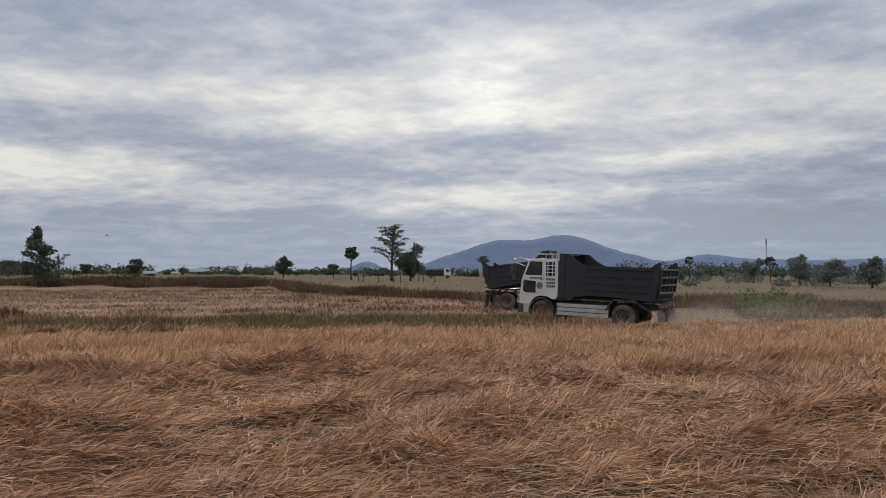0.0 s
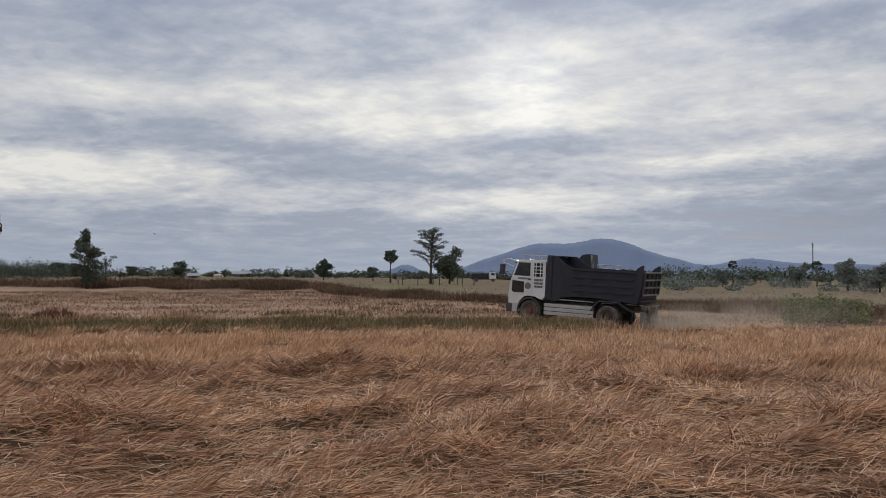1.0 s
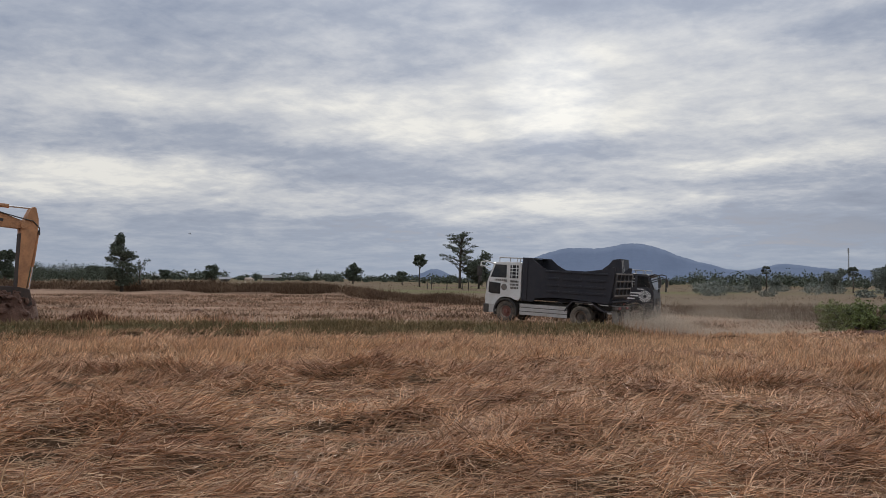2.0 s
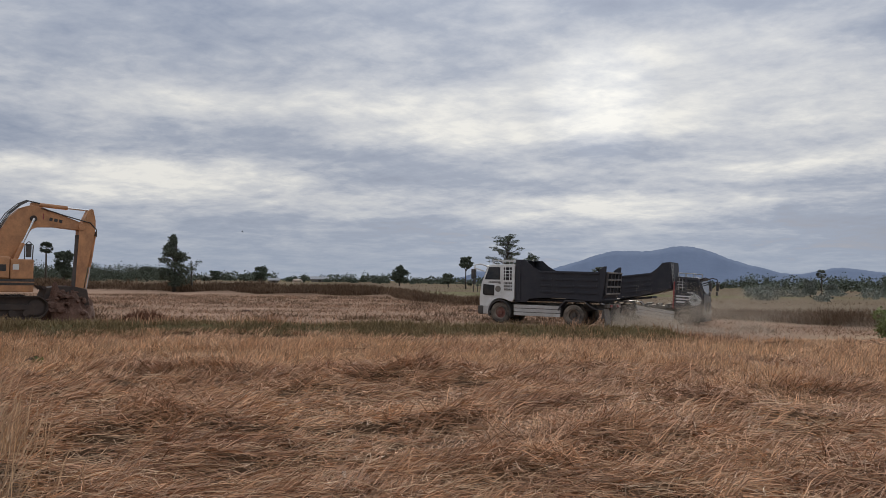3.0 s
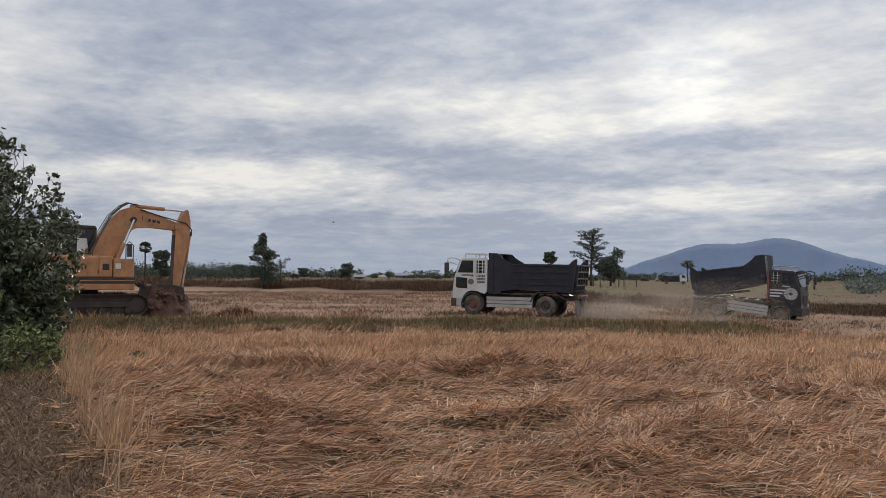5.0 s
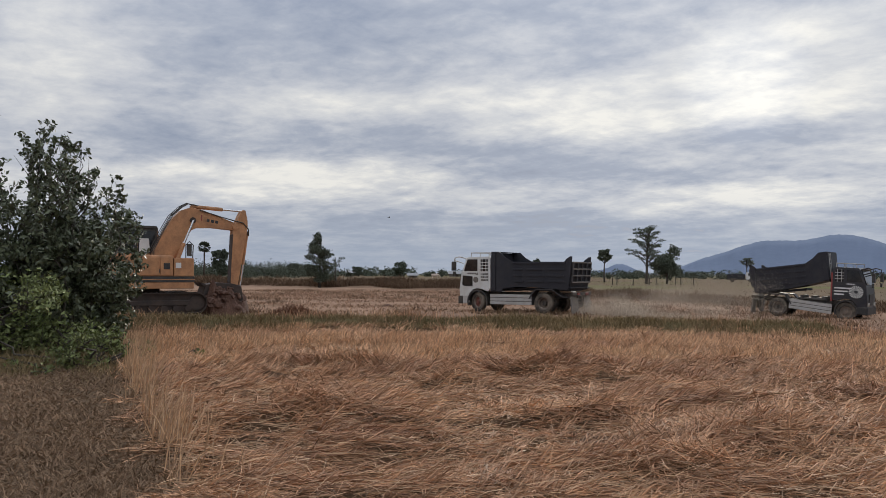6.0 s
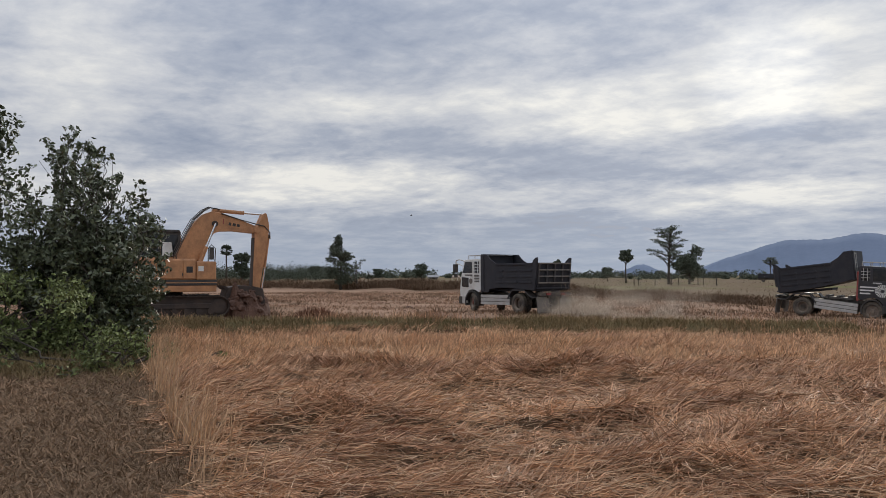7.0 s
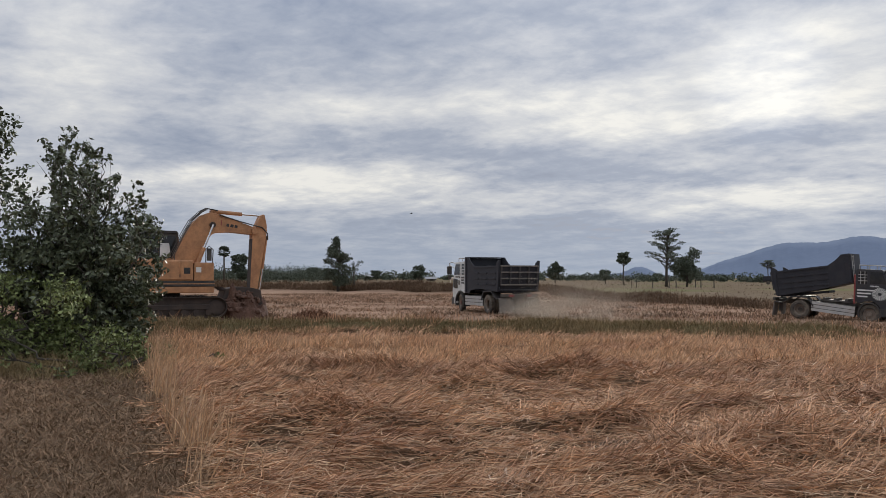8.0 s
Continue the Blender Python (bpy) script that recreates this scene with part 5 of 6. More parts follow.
def truck_pose(t):
    x, y, head = track_at(t)
    a = radians(head)
    zr = gz(x, y)
    zf = gz(x + WB * math.cos(a), y + WB * math.sin(a))
    return pose(x, y, zr, 0, -math.degrees(math.atan2(zf - zr, WB)) , head)


truck_1, truck_1_wheels = dump_truck(truck_pose(0), "white-cabbed dump truck with a charcoal steel bed, driving", "white_paint", "red_hub", 0.0, False, 1)
TX, TY, TH = 3.92, 44.20, -20
zt = gz(TX, TY)
truck_2, truck_2_wheels = dump_truck(pose(TX, TY, zt, 0, 3.0, TH), "black dump truck with white sunburst decals and half-raised bed, parked",
                                     "navy_paint", "rim", 8.0, True, -1)
truck_2.matrix_basis = truck_2.matrix_basis @ Matrix.Diagonal((0.84, 0.93, 0.93, 1))
for w in truck_2_wheels:
    w.matrix_basis = w.matrix_basis @ Matrix.Diagonal((1.1, 1, 1, 1))


# ---- excavator: x along the boom, y away from the field, origin on the ground under the slewing ring ----
def excavator(m):
    e = empty("excavator", m, "yellow crawler excavator, weathered, resting its bucket on the soil", "excavator")
    for y in (-1.15, 1.15):
        n = 18
        loop = []
        for i in range(n):
            a = radians(-90 + 180 * i / (n - 1))
            loop.append((1.85 + 0.42 * math.cos(a), 0.44 + 0.42 * math.sin(a)))
        for i in range(n):
            a = radians(90 + 180 * i / (n - 1))
            loop.append((-1.85 + 0.42 * math.cos(a), 0.44 + 0.42 * math.sin(a)))
        tr = part("track", slab(loop, y - 0.13, y + 0.13), "track", e, "muddy steel crawler track")
        per = []
        for i in range(len(loop)):
            p, q = Vector((*loop[i], 0)), Vector((*loop[(i + 1) % len(loop)], 0))
            L = (q - p).length
            k = max(1, round(L / 0.19))
            for j in range(k):
                c = p.lerp(q, (j + 0.5) / k)
                per.append((c, math.atan2(q.y - p.y, q.x - p.x)))
        plate = bpy.data.meshes.new("track_plate")
        b = box(-0.085, 0.085, -0.29, 0.29, -0.018, 0.018)
        box(-0.012, 0.012, -0.29, 0.29, -0.045, -0.018, 0, b)
        b.to_mesh(plate)
        b.free()
        plate.materials.append(M["track"])
        for c, a in per:
            o = new("track_plate", plate)
            o.parent = tr
            o.matrix_basis = Matrix.Translation((c.x, y, c.y)) @ Matrix.Rotation(-a, 4, "Y")
        for i in range(7):
            part("roller", drum(-1.5 + 0.5 * i, 0.22, 0.13, y - 0.25, y + 0.25, 14), "track", tr)
        for cx in (-1.85, 1.85):
            part("sprocket", drum(cx, 0.44, 0.31, y - 0.2, y + 0.2, 20), "track", tr)
        part("track_frame", box(-1.6, 1.6, y - 0.2, y + 0.2, 0.34, 0.56, 0.03), "track", tr)
    part("undercarriage", box(-1.2, 1.2, -0.95, 0.95, 0.45, 0.80, 0.06), "track", e)
    part("slew_ring", drum(0, 0, 0.62, -0.16, 0.16, 28), "track", e).matrix_basis = pose(0, 0, 0.93, 90, 0, 0)
    deck = part("deck", box(-2.75, 1.75, -1.35, 1.35, 1.05, 1.32, 0.04), "cat_yellow", e)
    part("stripe", box(-2.76, 1.76, -1.362, 1.362, 1.33, 1.56, 0.01), "black_trim", deck, "black painted band")
    part("pin_line", box(-2.765, 1.765, -1.368, 1.368, 1.42, 1.455, 0.004), "cat_yellow", deck)
    part("engine_hood", box(-2.6, 0.88, -1.34, 0.2, 1.56, 2.44, 0.07), "cat_yellow", e)
    part("side_door", box(-1.15, 0.30, -1.362, -1.338, 1.62, 2.36, 0.012), "cat_yellow", e)
    part("side_door", box(0.36, 0.84, -1.362, -1.338, 1.62, 2.36, 0.012), "cat_yellow", e)
    part("vent", box(0.48, 0.74, -1.374, -1.36, 1.86, 2.12, 0.006), "black_trim", e, "white-framed dark vent plate")
    part("door_latch", box(0.30, 0.335, -1.375, -1.36, 1.72, 1.86, 0.004), "black_trim", e)
    part("tool_box", box(0.9, 1.74, -1.33, -0.55, 1.56, 2.34, 0.05), "cat_yellow", e)
    part("notice", box(0.98, 1.2, -1.345, -1.325, 1.92, 2.14, 0.004), "decal", e)
    part("counterweight", slab([(-3.1, 1.15), (-3.25, 1.4), (-3.25, 2.2), (-3.05, 2.5), (-2.55, 2.5), (-2.55, 1.15)], -1.3, 1.3, 0.08), "cat_yellow", e)
    part("exhaust", drum(0, 0, 0.07, 0, 0.5, 12), "track", e).matrix_basis = pose(-1.9, -0.6, 2.42, 90, 0, 0)
    # cab on the far side
    cab_ob = part("cab", slab([(-1.15, 1.56), (-1.15, 3.62), (-1.05, 3.72), (0.50, 3.70), (0.58, 3.58), (0.74, 2.4), (0.74, 1.56)], 0.30, 1.30, 0.04), "cat_yellow", e)
    part("cab_roof", slab([(-1.2, 3.64), (-1.18, 3.76), (0.52, 3.74), (0.60, 3.62)], 0.24, 1.36, 0.02), "black_trim", cab_ob)
    part("window", slab([(-1.05, 2.55), (-1.05, 3.55), (-0.35, 3.55), (-0.35, 2.55)], 0.285, 0.302), "dark_glass", cab_ob)
    part("window", slab([(-0.24, 2.55), (-0.24, 3.55), (0.46, 3.55), (0.62, 2.55)], 0.285, 0.302), "dark_glass", cab_ob)
    part("window_frame", slab([(-1.15, 3.52), (-1.15, 3.64), (0.58, 3.62), (0.60, 3.52)], 0.28, 0.31), "black_trim", cab_ob)
    bm = bmesh.new()
    for x in (-1.12, -0.30, 0.52):
        box(x - 0.045, x + 0.045, 0.272, 0.31, 2.4, 3.62, 0.008, bm)
    part("pillar", bm, "black_trim", cab_ob)
    part("sun_sheet", slab([(-0.18, 2.6), (-0.18, 3.2), (0.2, 3.2), (0.28, 2.6)], 0.279, 0.286), "decal", cab_ob, "faded white sheet behind the cab window")
    part("windscreen", slab([(0.60, 3.5), (0.75, 2.5), (0.765, 2.5), (0.615, 3.5)], 0.38, 1.22), "dark_glass", cab_ob)
    # boom, a bent box beam
    boom = part("boom", slab([(0.55, 1.95), (0.22, 2.42), (0.62, 3.3), (1.02, 4.02), (1.42, 4.42), (1.80, 4.57), (2.25, 4.52), (3.0, 4.25), (3.78, 3.98),
                              (3.93, 3.86), (3.88, 3.70), (3.70, 3.64), (2.75, 3.72), (2.10, 3.72), (1.86, 3.61), (1.50, 3.05), (1.18, 2.55), (1.0, 2.05)], -0.30, 0.16, 0.03), "cat_yellow", e)
    part("boom_pin", drum(1.92, 4.02, 0.13, -0.38, 0.24, 18), "track", boom)
    part("boom_pin", drum(3.80, 3.80, 0.14, -0.38, 0.24, 18), "cat_yellow", boom)
    bm = bmesh.new()
    for k, (x0, x1) in enumerate(((2.52, 2.66), (2.70, 2.86), (2.89, 3.04))):
        slab([(x0, 3.98 - 0.025 * k), (x0 + 0.03, 4.11 - 0.03 * k), (x1, 4.08 - 0.03 * k), (x1 - 0.02, 3.95 - 0.025 * k)], -0.310, -0.300, 0, bm)
    part("maker_badge", bm, "black_trim", boom, "dark plain badge bars")
    part("boom_mark", slab([(2.28, 4.02), (2.28, 4.26), (2.32, 4.25), (2.32, 4.01)], -0.308, -0.30), "red_paint", boom)
    for y in (-0.46, 0.32):
        bm = tube([(1.05, y, 1.75), (1.30, y, 2.4), (1.52, y, 3.0)], 0.085, 12)
        cyl = part("boom_cylinder", bm, "cat_yellow", e)
        part("rod", tube([(1.52, y, 3.0), (1.92, y, 4.02)], 0.05, 10), "hydraulic", cyl)
    cyl = part("stick_cylinder", tube([(2.02, -0.07, 4.60), (2.2, -0.07, 4.62), (3.28, -0.07, 4.56)], 0.085, 12), "cat_yellow", e)
    part("rod", tube([(3.28, -0.07, 4.56), (4.18, -0.07, 4.52)], 0.045, 10), "hydraulic", cyl)
    part("clevis", box(1.86, 2.10, -0.2, 0.06, 4.50, 4.68, 0.02), "cat_yellow", boom)
    stick = part("stick", slab([(4.08, 4.50), (4.20, 4.58), (4.28, 4.54), (4.37, 4.10), (4.38, 3.80), (4.31, 3.30), (3.94, 1.05), (3.62, 1.05), (3.66, 2.2), (3.72, 3.45),
                                (3.70, 3.72), (3.86, 3.98), (3.98, 4.26)], -0.31, 0.17, 0.025), "cat_yellow", e)
    # dark strip added along the stick's inner face, standing in for its shade
    part("wear_plate", slab([(3.60, 1.1), (3.645, 2.0), (3.70, 3.45), (3.74, 3.45), (3.69, 2.0), (3.66, 1.1)], -0.30, 0.16), "track", stick)
    cyl = part("bucket_cylinder", tube([(4.42, -0.07, 3.55), (4.34, -0.07, 2.9), (4.24, -0.07, 2.1)], 0.075, 12), "cat_yellow", e)
    part("rod", tube([(4.27, -0.07, 2.1), (4.12, -0.07, 1.1)], 0.042, 10), "hydraulic", cyl)
    part("lug", box(4.34, 4.50, -0.17, 0.03, 3.44, 3.62, 0.02), "track", stick)
    # bucket curled towards the tracks
    bucket = part("bucket", slab([(4.05, 1.15), (3.62, 1.25), (3.0, 1.30), (2.45, 1.20), (2.32, 0.80), (2.55, 0.42), (3.0, 0.15), (3.5, 0.02), (3.95, 0.05), (4.15, 0.5)], -0.55, 0.45, 0.05), "track", e)
    for k in range(5):
        y = -0.5 + 0.22 * k
        part("tooth", slab([(2.36, 1.12), (2.20, 1.30), (2.34, 1.28), (2.48, 1.2)], y - 0.05, y + 0.05), "track", bucket)
    # hoses along the boom
    bm = bmesh.new()
    for k, y in enumerate((-0.34, -0.26, -0.18, 0.02)):
        o = 0.035 * k
        tube([(0.30, y, 2.35), (0.30 - o, y, 2.7), (0.70 - o, y, 3.55), (1.05 - o, y, 4.18), (1.45 - o * 0.5, y, 4.56 + o * 0.5), (1.72, y, 4.72 + o * 0.6), (1.95, y, 4.70), (2.15, y, 4.66)], 0.017, 6, bm)
    tube([(2.2, -0.34, 4.48), (3.1, -0.34, 4.22), (3.8, -0.34, 4.05), (4.15, -0.34, 3.98), (4.42, -0.3, 3.7), (4.44, -0.28, 3.4)], 0.025, 6, bm)
    part("hose", bm, "black_trim", boom, "black hydraulic hoses")
    # handrail and mirror
    bm = tube([(1.68, -1.2, 1.6), (1.72, -1.22, 2.9), (1.55, -1.22, 3.05), (1.42, -1.2, 2.9), (1.42, -1.2, 2.3)], 0.022, 6)
    rail = part("handrail", bm, "black_trim", e)
    part("mirror", box(1.46, 1.66, -1.24, -1.18, 2.42, 2.95, 0.02), "black_trim", rail)
    return e


EX_AZ, EX_D, EX_TURN = -38.6, 36.3, 50.0
ex, ey = at_az(EX_AZ, EX_D)
EX_Z = 0.41
excavator(pose(ex, ey, EX_Z, 0, 0, EX_TURN))


def soil_heap(x, y, z, sx, sy, h, seed, label, turn=0.0, name="soil_heap", lump=0.35, top=0.8, clods=60):
    """A rough heap of dug clods."""
    bm = bmesh.new()
    n, rings = 44, 13
    grid = []
    for j in range(rings):
        f = j / (rings - 1)
        ring = []
        for i in range(n):
            a = 2 * math.pi * i / n
            v = Vector((math.cos(a) * f * 2.2, math.sin(a) * f * 2.2, seed))
            r = f * (1 + 0.22 * noise.noise(v * 0.8))
            hh = h * (1 - f * f) ** top if f < 1 else -0.1
            hh += (1 - f) * f * 2.2 * lump * h * noise.noise(v * 2.1) + 0.10 * h * noise.noise(v * 5) * (1 if f < 1 else 0)
            ring.append(bm.verts.new((math.cos(a) * r * sx, math.sin(a) * r * sy, hh)))
        grid.append(ring)
    for p, q in zip(grid, grid[1:]):
        for i in range(n):
            try:
                bm.faces.new((p[i], p[(i + 1) % n], q[(i + 1) % n], q[i]))
            except ValueError:
                pass
    bmesh.ops.remove_doubles(bm, verts=bm.verts, dist=0.0005)
    rng = random.Random(seed)
    ob = link_bm(name, bm, M["soil"])
    ob.matrix_basis = pose(x, y, z, 0, 0, turn)
    for k in range(clods):
        a, f = rng.uniform(0, 6.3), rng.uniform(0.1, 1.02)
        size = rng.uniform(0.05, 0.16) * min(1.4, h)
        c = Vector((math.cos(a) * f * sx, math.sin(a) * f * sy, h * max(0, 1 - f * f) ** top))
        b = bmesh.new()
        bmesh.ops.create_icosphere(b, subdivisions=1, radius=size)
        wx, wy, wz = rng.uniform(0.5, 1.7), rng.uniform(0.5, 1.5), rng.uniform(0.35, 1.1)
        for v in b.verts:
            v.co = Vector((v.co.x * wx, v.co.y * wy, v.co.z * wz)) * rng.uniform(0.75, 1.2) + c
        part("clod", b, "soil", ob)
    return tagged(ob, label, "soil")


def ex_point(dx, dy):
    a = radians(EX_TURN)
    return ex + dx * math.cos(a) - dy * math.sin(a), ey + dx * math.sin(a) + dy * math.cos(a)


hx_, hy_ = ex_point(0, 0)
soil_heap(hx_, hy_, -0.05, 3.6, 1.35, 0.47, 3, "low worked mound of bare soil under the tracks", EX_TURN, "soil_mound", 0.05, 0.22, 140)
hx_, hy_ = ex_point(3.25, -0.25)
soil_heap(hx_, hy_, 0.10, 1.15, 0.95, 1.45, 5, "heap of dark red soil in and round the bucket", EX_TURN, "soil_heap", 0.9, 0.6, 70)


def weed_heap(x, y, rx, ry, h, seed):
    """A low mound of reddish dead weeds."""
    rng = np.random.default_rng(seed)
    n = 2600
    u, v = rng.normal(0, 0.5, n), rng.normal(0, 0.5, n)
    top = np.exp(-(u * u + v * v) * 1.4)
    wx, wy = x + u * rx, y + v * ry
    me = blade_mesh("weed_heap", wx, wy, ground_z(wx, wy) + rng.uniform(0, 0.35, n) * h * top, rng.uniform(0, 6.3, n), h * (0.35 + 0.65 * top) * rng.uniform(0.6, 1.1, n),
                    np.abs(rng.normal(0.35, 0.25, n)), np.abs(rng.normal(0.3, 0.2, n)), np.full(n, 0.028), M["red_weed"], rng)
    stuff("weed_heap", me, "low mound of reddish-brown dead weeds on the stubble", "weeds")


hx_, hy_ = ex_point(6.6, -0.4)
weed_heap(hx_, hy_, 1.5, 0.7, 0.62, 8)
for k, (az, d, s) in enumerate([(-6.1, 52, 0.5), (26.5, 35.5, 0.8), (23.4, 34.4, 0.6), (-30, 40, 0.5), (-22, 47, 0.35), (9.5, 36.0, 0.4)]):
    x, y = at_az(az, d)
    soil_heap(x, y, gz(x, y) - 0.03, s, s * 0.5, 0.16, 20 + k, "low patch of dark broken soil on the field", 0, "soil_patch", 0.3)


# ---- far things ----
def far_house(az, d, w, dp, h, roof_h, label):
    x, y = at_az(az, d)
    t = empty("house", pose(x, y, gz(x, y) - 0.1, 0, 0, -az), label, "house", "far houses")
    part("wall", box(-w / 2, w / 2, -dp / 2, dp / 2, 0, h), "house_wall", t)
    bm = bmesh.new()
    v = [bm.verts.new(p) for p in ((-w / 2 - 0.5, -dp / 2 - 0.6, h - 0.2), (w / 2 + 0.5, -dp / 2 - 0.6, h - 0.2), (w / 2 + 0.5, dp / 2 + 0.6, h - 0.2), (-w / 2 - 0.5, dp / 2 + 0.6, h - 0.2),
                                   (-w / 2 - 0.5, 0, h + roof_h), (w / 2 + 0.5, 0, h + roof_h))]
    for f in ((0, 1, 5, 4), (2, 3, 4, 5), (0, 4, 3), (1, 2, 5), (0, 3, 2, 1)):
        bm.faces.new([v[i] for i in f])
    part("roof", bm, "roof_sheet", t)
    part("door", box(-0.5, 0.5, -dp / 2 - 0.03, -dp / 2, 0, min(h - 0.2, 2.0)), "bark", t)


far_house(-20.2, 250, 2.6, 2.0, 1.0, 0.6, "small field hut with a pale sheet roof")
far_house(-24.6, 420, 9, 5, 1.7, 1.2, "long distant shed with a pale sheet roof")
far_house(-17.0, 340, 7, 4, 1.5, 1.0, "low distant house with a pale sheet roof")


def fence_posts():
    rng = random.Random(6)
    first = None
    for k in range(8):
        x, y = at_az(-6.2 + 0.85 * k + rng.uniform(-0.35, 0.35), 132 + rng.uniform(-2, 2))
        m = pose(x, y, gz(x, y) - 0.05, rng.uniform(-3, 3), rng.uniform(-3, 3), 0)
        if first is None:
            first = link_bm("fence_post", tube([(0, 0, 0), (0.02, 0, 0.7), (0, 0, 1.35)], [0.09, 0.08, 0.07], 7), M["bark"])
            first.matrix_basis = m
            tagged(first, "weathered grey wooden fence post by the tall trees", "post", "fence posts")
        else:
            copy_thing(first, m)


fence_posts()


def mast(az, d, h):
    x, y = at_az(az, d)
    t = empty("radio_mast", pose(x, y, gz(x, y)), "thin grey lattice radio mast on the plain", "mast")
    bm = bmesh.new()
    s = 0.45
    for a in range(3):
        px, py = s * math.cos(a * 2.094), s * math.sin(a * 2.094)
        tube([(px, py, 0), (px * 0.7, py * 0.7, h)], 0.11, 5, bm)
    for k in range(int(h / 1.2)):
        f = k * 1.2
        for a in range(3):
            p = (s * math.cos(a * 2.094), s * math.sin(a * 2.094), f)
            q = (s * math.cos((a + 1) * 2.094), s * math.sin((a + 1) * 2.094), f + 1.2)
            tube([p, q], 0.05, 4, bm)
    part("lattice", bm, "roof_sheet", t)
    part("antenna", box(-0.5, 0.5, -0.3, 0.3, h - 3.5, h - 0.3, 0.1), "roof_sheet", t)


mast(22.15, 600, 25)


def far_lorry(m):
    """A lorry crawling along a track far across the plain."""
    t = empty("lorry", m, "small white-cabbed lorry with dark bed driving far off", "truck")
    part("cab", slab([(1.2, 0.7), (1.2, 2.5), (2.5, 2.5), (2.9, 1.7), (2.9, 0.7)], -1.0, 1.0, 0.06), "white_paint", t)
    part("window", slab([(1.7, 1.7), (1.7, 2.3), (2.4, 2.3), (2.7, 1.7)], -1.02, -0.99), "dark_glass", t)
    part("bed", box(-3.2, 1.0, -1.1, 1.1, 1.0, 2.1, 0.04), "bed_steel", t)
    part("chassis_frame", box(-3.2, 2.8, -0.5, 0.5, 0.6, 1.0), "chassis", t)
    for wx in (-2.0, 2.1):
        for wy in (-0.95, 0.95):
            part("wheel", drum(wx, 0.45, 0.45, wy - 0.12, wy + 0.12, 18), "rubber", t)
    return t



def lorry_pose(t):
    az = -0.25 + 0.46 * t
    x, y = at_az(az, 200 + 2 * t)
    return pose(x, y, gz(x, y), 0, 0, -az)


lorry = far_lorry(lorry_pose(0))


def cow(az, d):
    x, y = at_az(az, d)
    t = empty("cow", pose(x, y, gz(x, y), 0, 0, -az), "pale cream cow grazing on the far field", "cow")
    bm = bmesh.new()
    prof = [(-0.85, 0.9, 0.10), (-0.8, 1.0, 0.28), (-0.4, 1.0, 0.36), (0.1, 0.98, 0.38), (0.5, 1.05, 0.34), (0.75, 1.1, 0.22)]
    tube([(a, 0, b) for a, b, r in prof], [r for a, b, r in prof], 12, bm)
    part("body", bm, "cow_hide", t, smooth=True)
    part("head", tube([(0.7, 0, 1.15), (1.0, 0, 1.0), (1.2, 0, 0.7), (1.25, 0, 0.45)], [0.18, 0.15, 0.14, 0.08], 10), "cow_hide", t, smooth=True)
    for lx in (-0.65, 0.5):
        for ly in (-0.2, 0.2):
            part("leg", tube([(lx, ly, 0.9), (lx + 0.03, ly, 0.45), (lx, ly, 0)], [0.12, 0.07, 0.06], 8), "cow_hide", t)
    part("tail", tube([(-0.85, 0, 1.1), (-0.98, 0, 0.8), (-0.95, 0, 0.4)], [0.04, 0.025, 0.04], 6), "cow_hide", t)


cow(-18.6, 190)


def bird(m):
    """A dark bird gliding on spread wings."""
    t = empty("bird", m, "small dark bird gliding over the field", "bird")
    part("body", tube([(-0.16, 0, 0), (-0.05, 0, 0.01), (0.06, 0, 0.01), (0.14, 0, 0)], [0.012, 0.035, 0.035, 0.012], 8), "feather", t, smooth=True)
    for s in (-1, 1):
        bm = tube([(0.03, s * 0.02, 0.02), (0.05, s * 0.14, 0.09), (-0.01, s * 0.30, 0.12)], [0.03, 0.022, 0.006], 6)
        part("wing", bm, "feather", t)
    return t


def bird_pose(t):
    x, y = at_az(-22.9 + 0.16 * t, 85)
    return pose(x, y, EYE + 85 * math.tan(radians(2.45 + 0.27 * t)), 0, 8, 20)


bird_1 = bird(bird_pose(0))


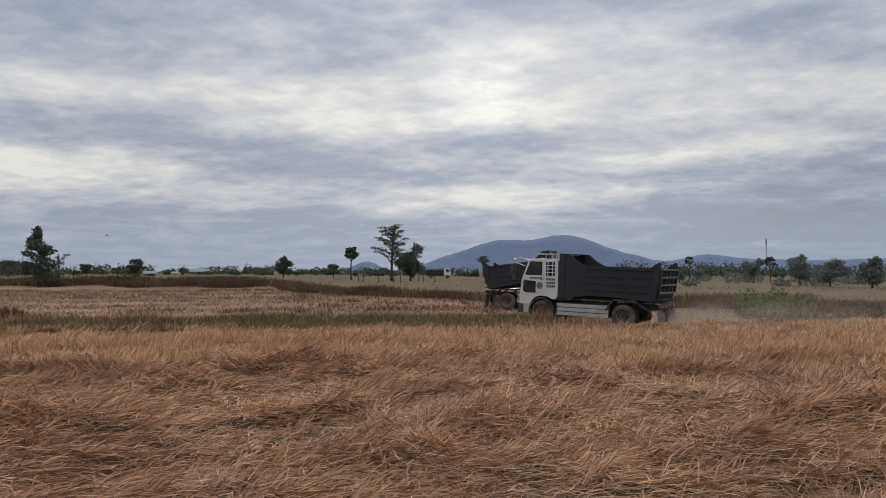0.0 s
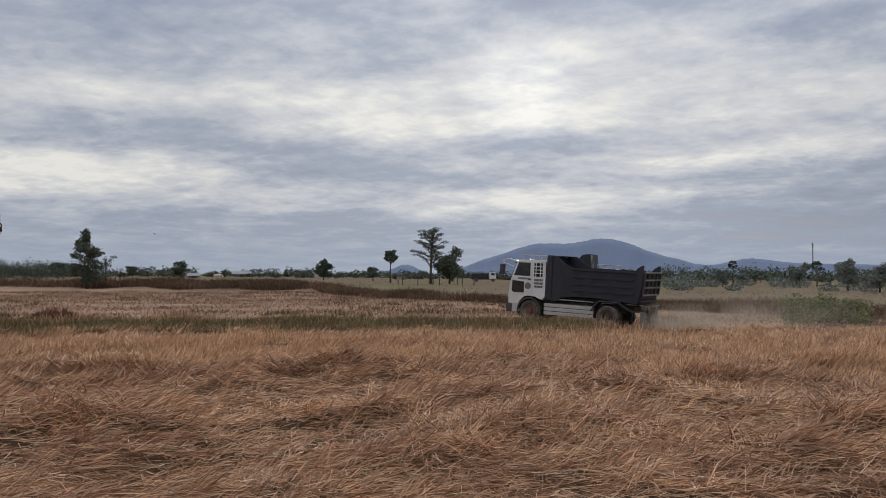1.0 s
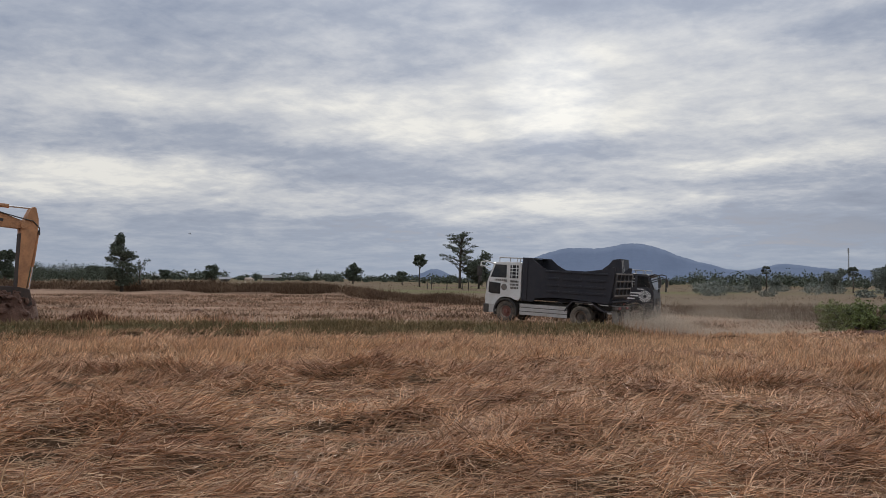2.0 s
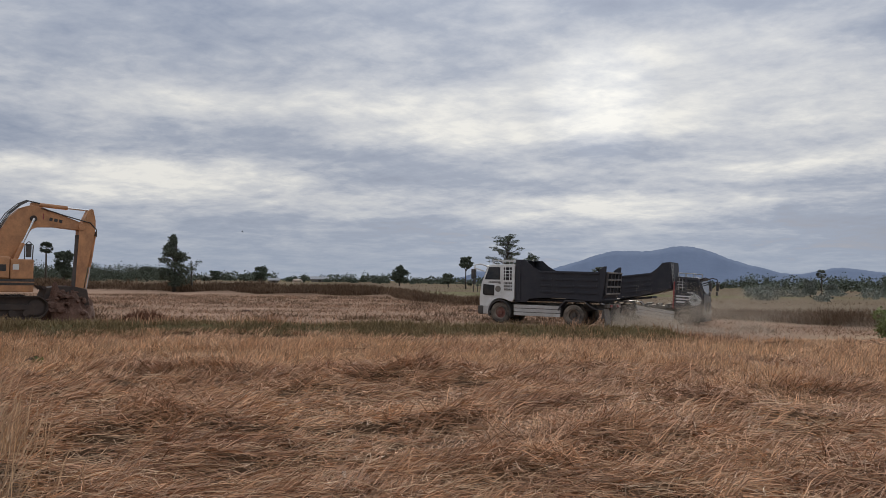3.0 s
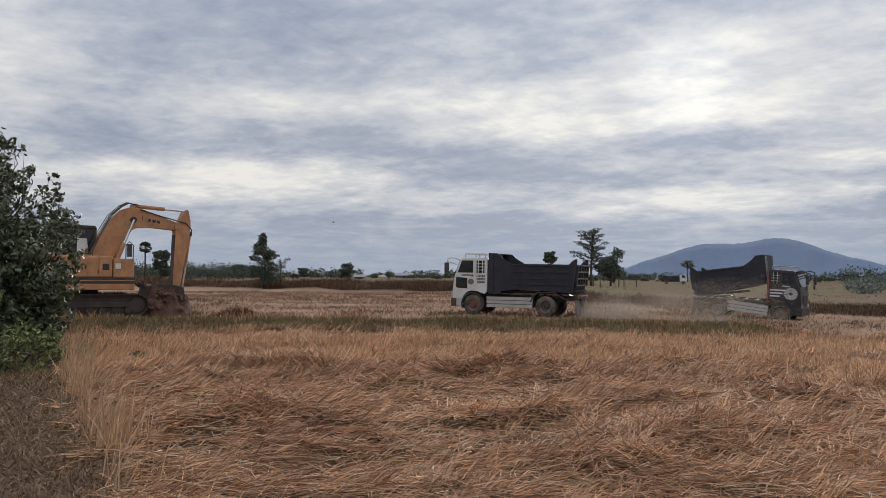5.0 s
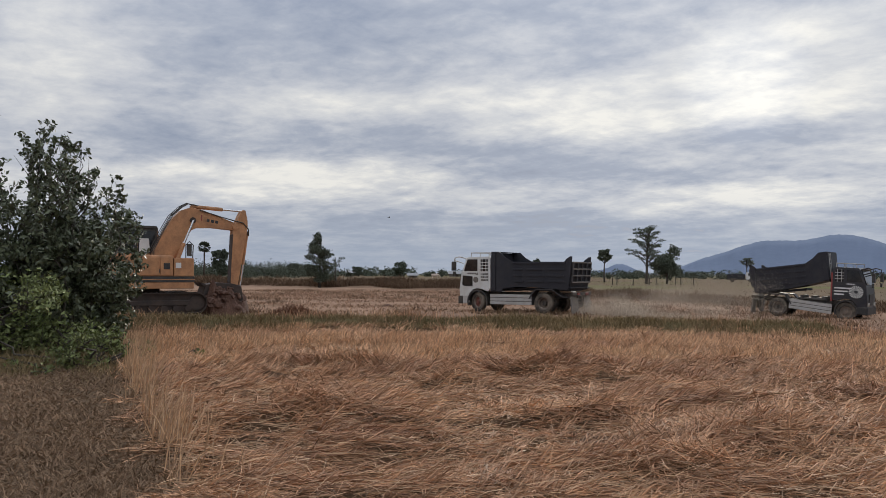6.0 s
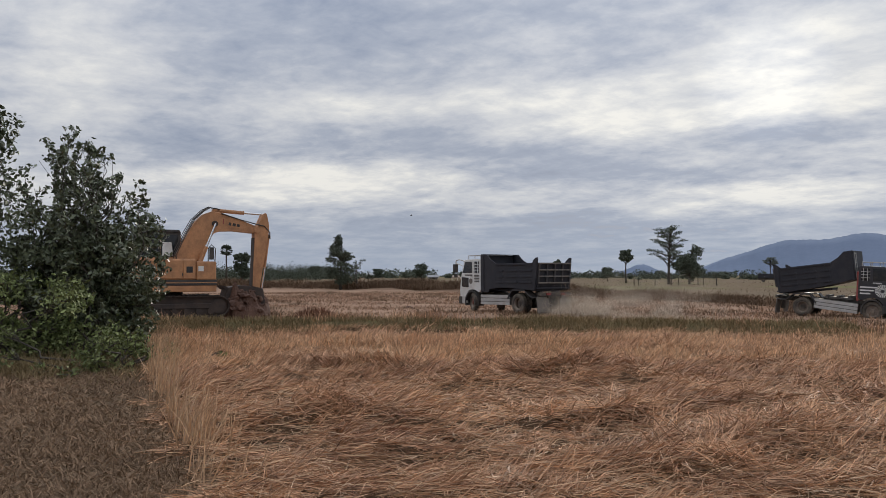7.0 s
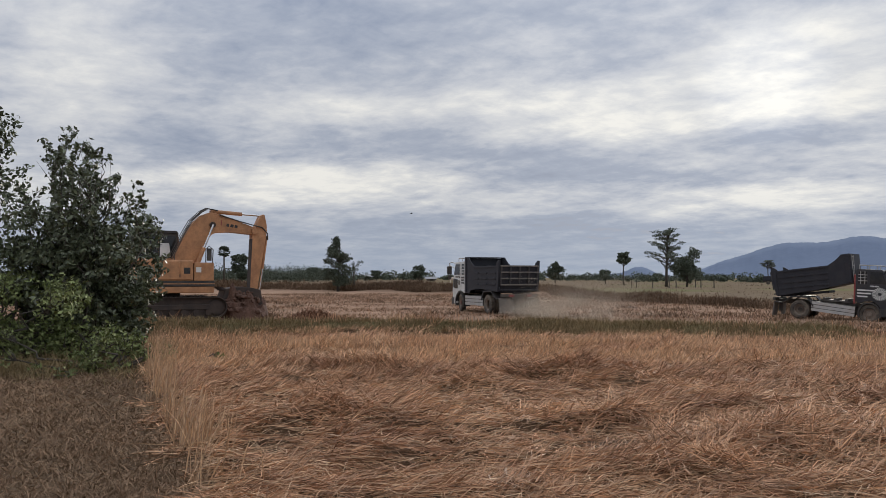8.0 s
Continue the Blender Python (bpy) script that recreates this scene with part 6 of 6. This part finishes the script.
# ---- dust raised by the driven truck: loose motes ----
def dust_cloud(name, label, n, length, width, height, seed, size=0.028, front=0.0):
    rng = np.random.default_rng(seed)
    f = rng.beta(1.2, 2.0, n)
    x = front - length * f
    y = rng.normal(0, 0.33, n) * width * (0.6 + 0.9 * f)
    z = np.abs(rng.gamma(1.6, 0.26, n)) * height * (0.35 + 1.0 * f)
    puff = vnoise(x * 1.2 + y * 0.7, z * 1.5, 0.9, seed)
    keep = (rng.uniform(0, 1, n) < np.clip(0.55 + 0.6 * puff, 0.05, 1)) & (z < 1.3 * height)
    c = np.stack([x, y, z], 1)[keep]
    n = len(c)
    v = rng.normal(size=(n, 3, 3)) * size
    co = (c[:, None, :] + v).reshape(-1, 3)
    return stuff(name, raw_mesh(name, co, np.arange(n * 3).reshape(-1, 3), M["dust"]), label, "dust")


wake = dust_cloud("dust_wake", "pale tan dust trailing behind the driven truck", 420000, 9.5, 2.8, 1.7, 3, 0.0064)
haze_1 = dust_cloud("dust_haze", "thin pale dust hanging over the dirt track", 60000, 11.0, 3.4, 2.2, 4, 0.0055)


def wake_pose(t):
    x, y, head = track_at(t)
    lag = track_at(max(0.0, t - 0.5))[2]
    a = radians(head)
    return pose(x - 1.2 * math.cos(a), y - 1.2 * math.sin(a), gz(x, y) - 0.1, 0, 0, lag)


def motions():
    """Keys of the driven truck, its wheels, and the drifting dust."""
    times = [0.2 * i for i in range(41)]
    walk(truck_1, [(t, truck_pose(t)) for t in times])
    way, prev, turn = 0.0, track_at(0.0), []
    for t in times:
        now = track_at(t)
        way += math.hypot(now[0] - prev[0], now[1] - prev[1])
        prev = now
        turn.append(math.degrees(way / TYRE))
    for k, w in enumerate(truck_1_wheels):
        x, y, z = w.matrix_basis.translation
        rows = []
        for t, a in zip(times, turn):
            steer = -22 * max(0.0, min(1.0, (t - 5.2) / 0.9)) * (1 - 0.5 * max(0.0, min(1.0, (t - 7.2) / 0.8))) if k < 2 else 0
            rows.append((t, Matrix.Translation((x, y, z)) @ Matrix.Rotation(radians(steer), 4, "Z") @ Matrix.Rotation(radians(a), 4, "Y")))
        walk(w, rows)
    walk(bird_1, [(t, bird_pose(t)) for t in (0.0, 2.0, 4.0, 6.0, 8.0)])
    walk(lorry, [(t, lorry_pose(t)) for t in (0.0, 2.0, 4.0, 6.0, 8.0)])
    walk(wake, [(t, wake_pose(t)) for t in times])
    walk(haze_1, [(0.0, pose(10.0, 35.5, 0.1, 0, 0, 205)), (8.0, pose(16.0, 38.0, 0.3, 0, 0, 200))])


motions()
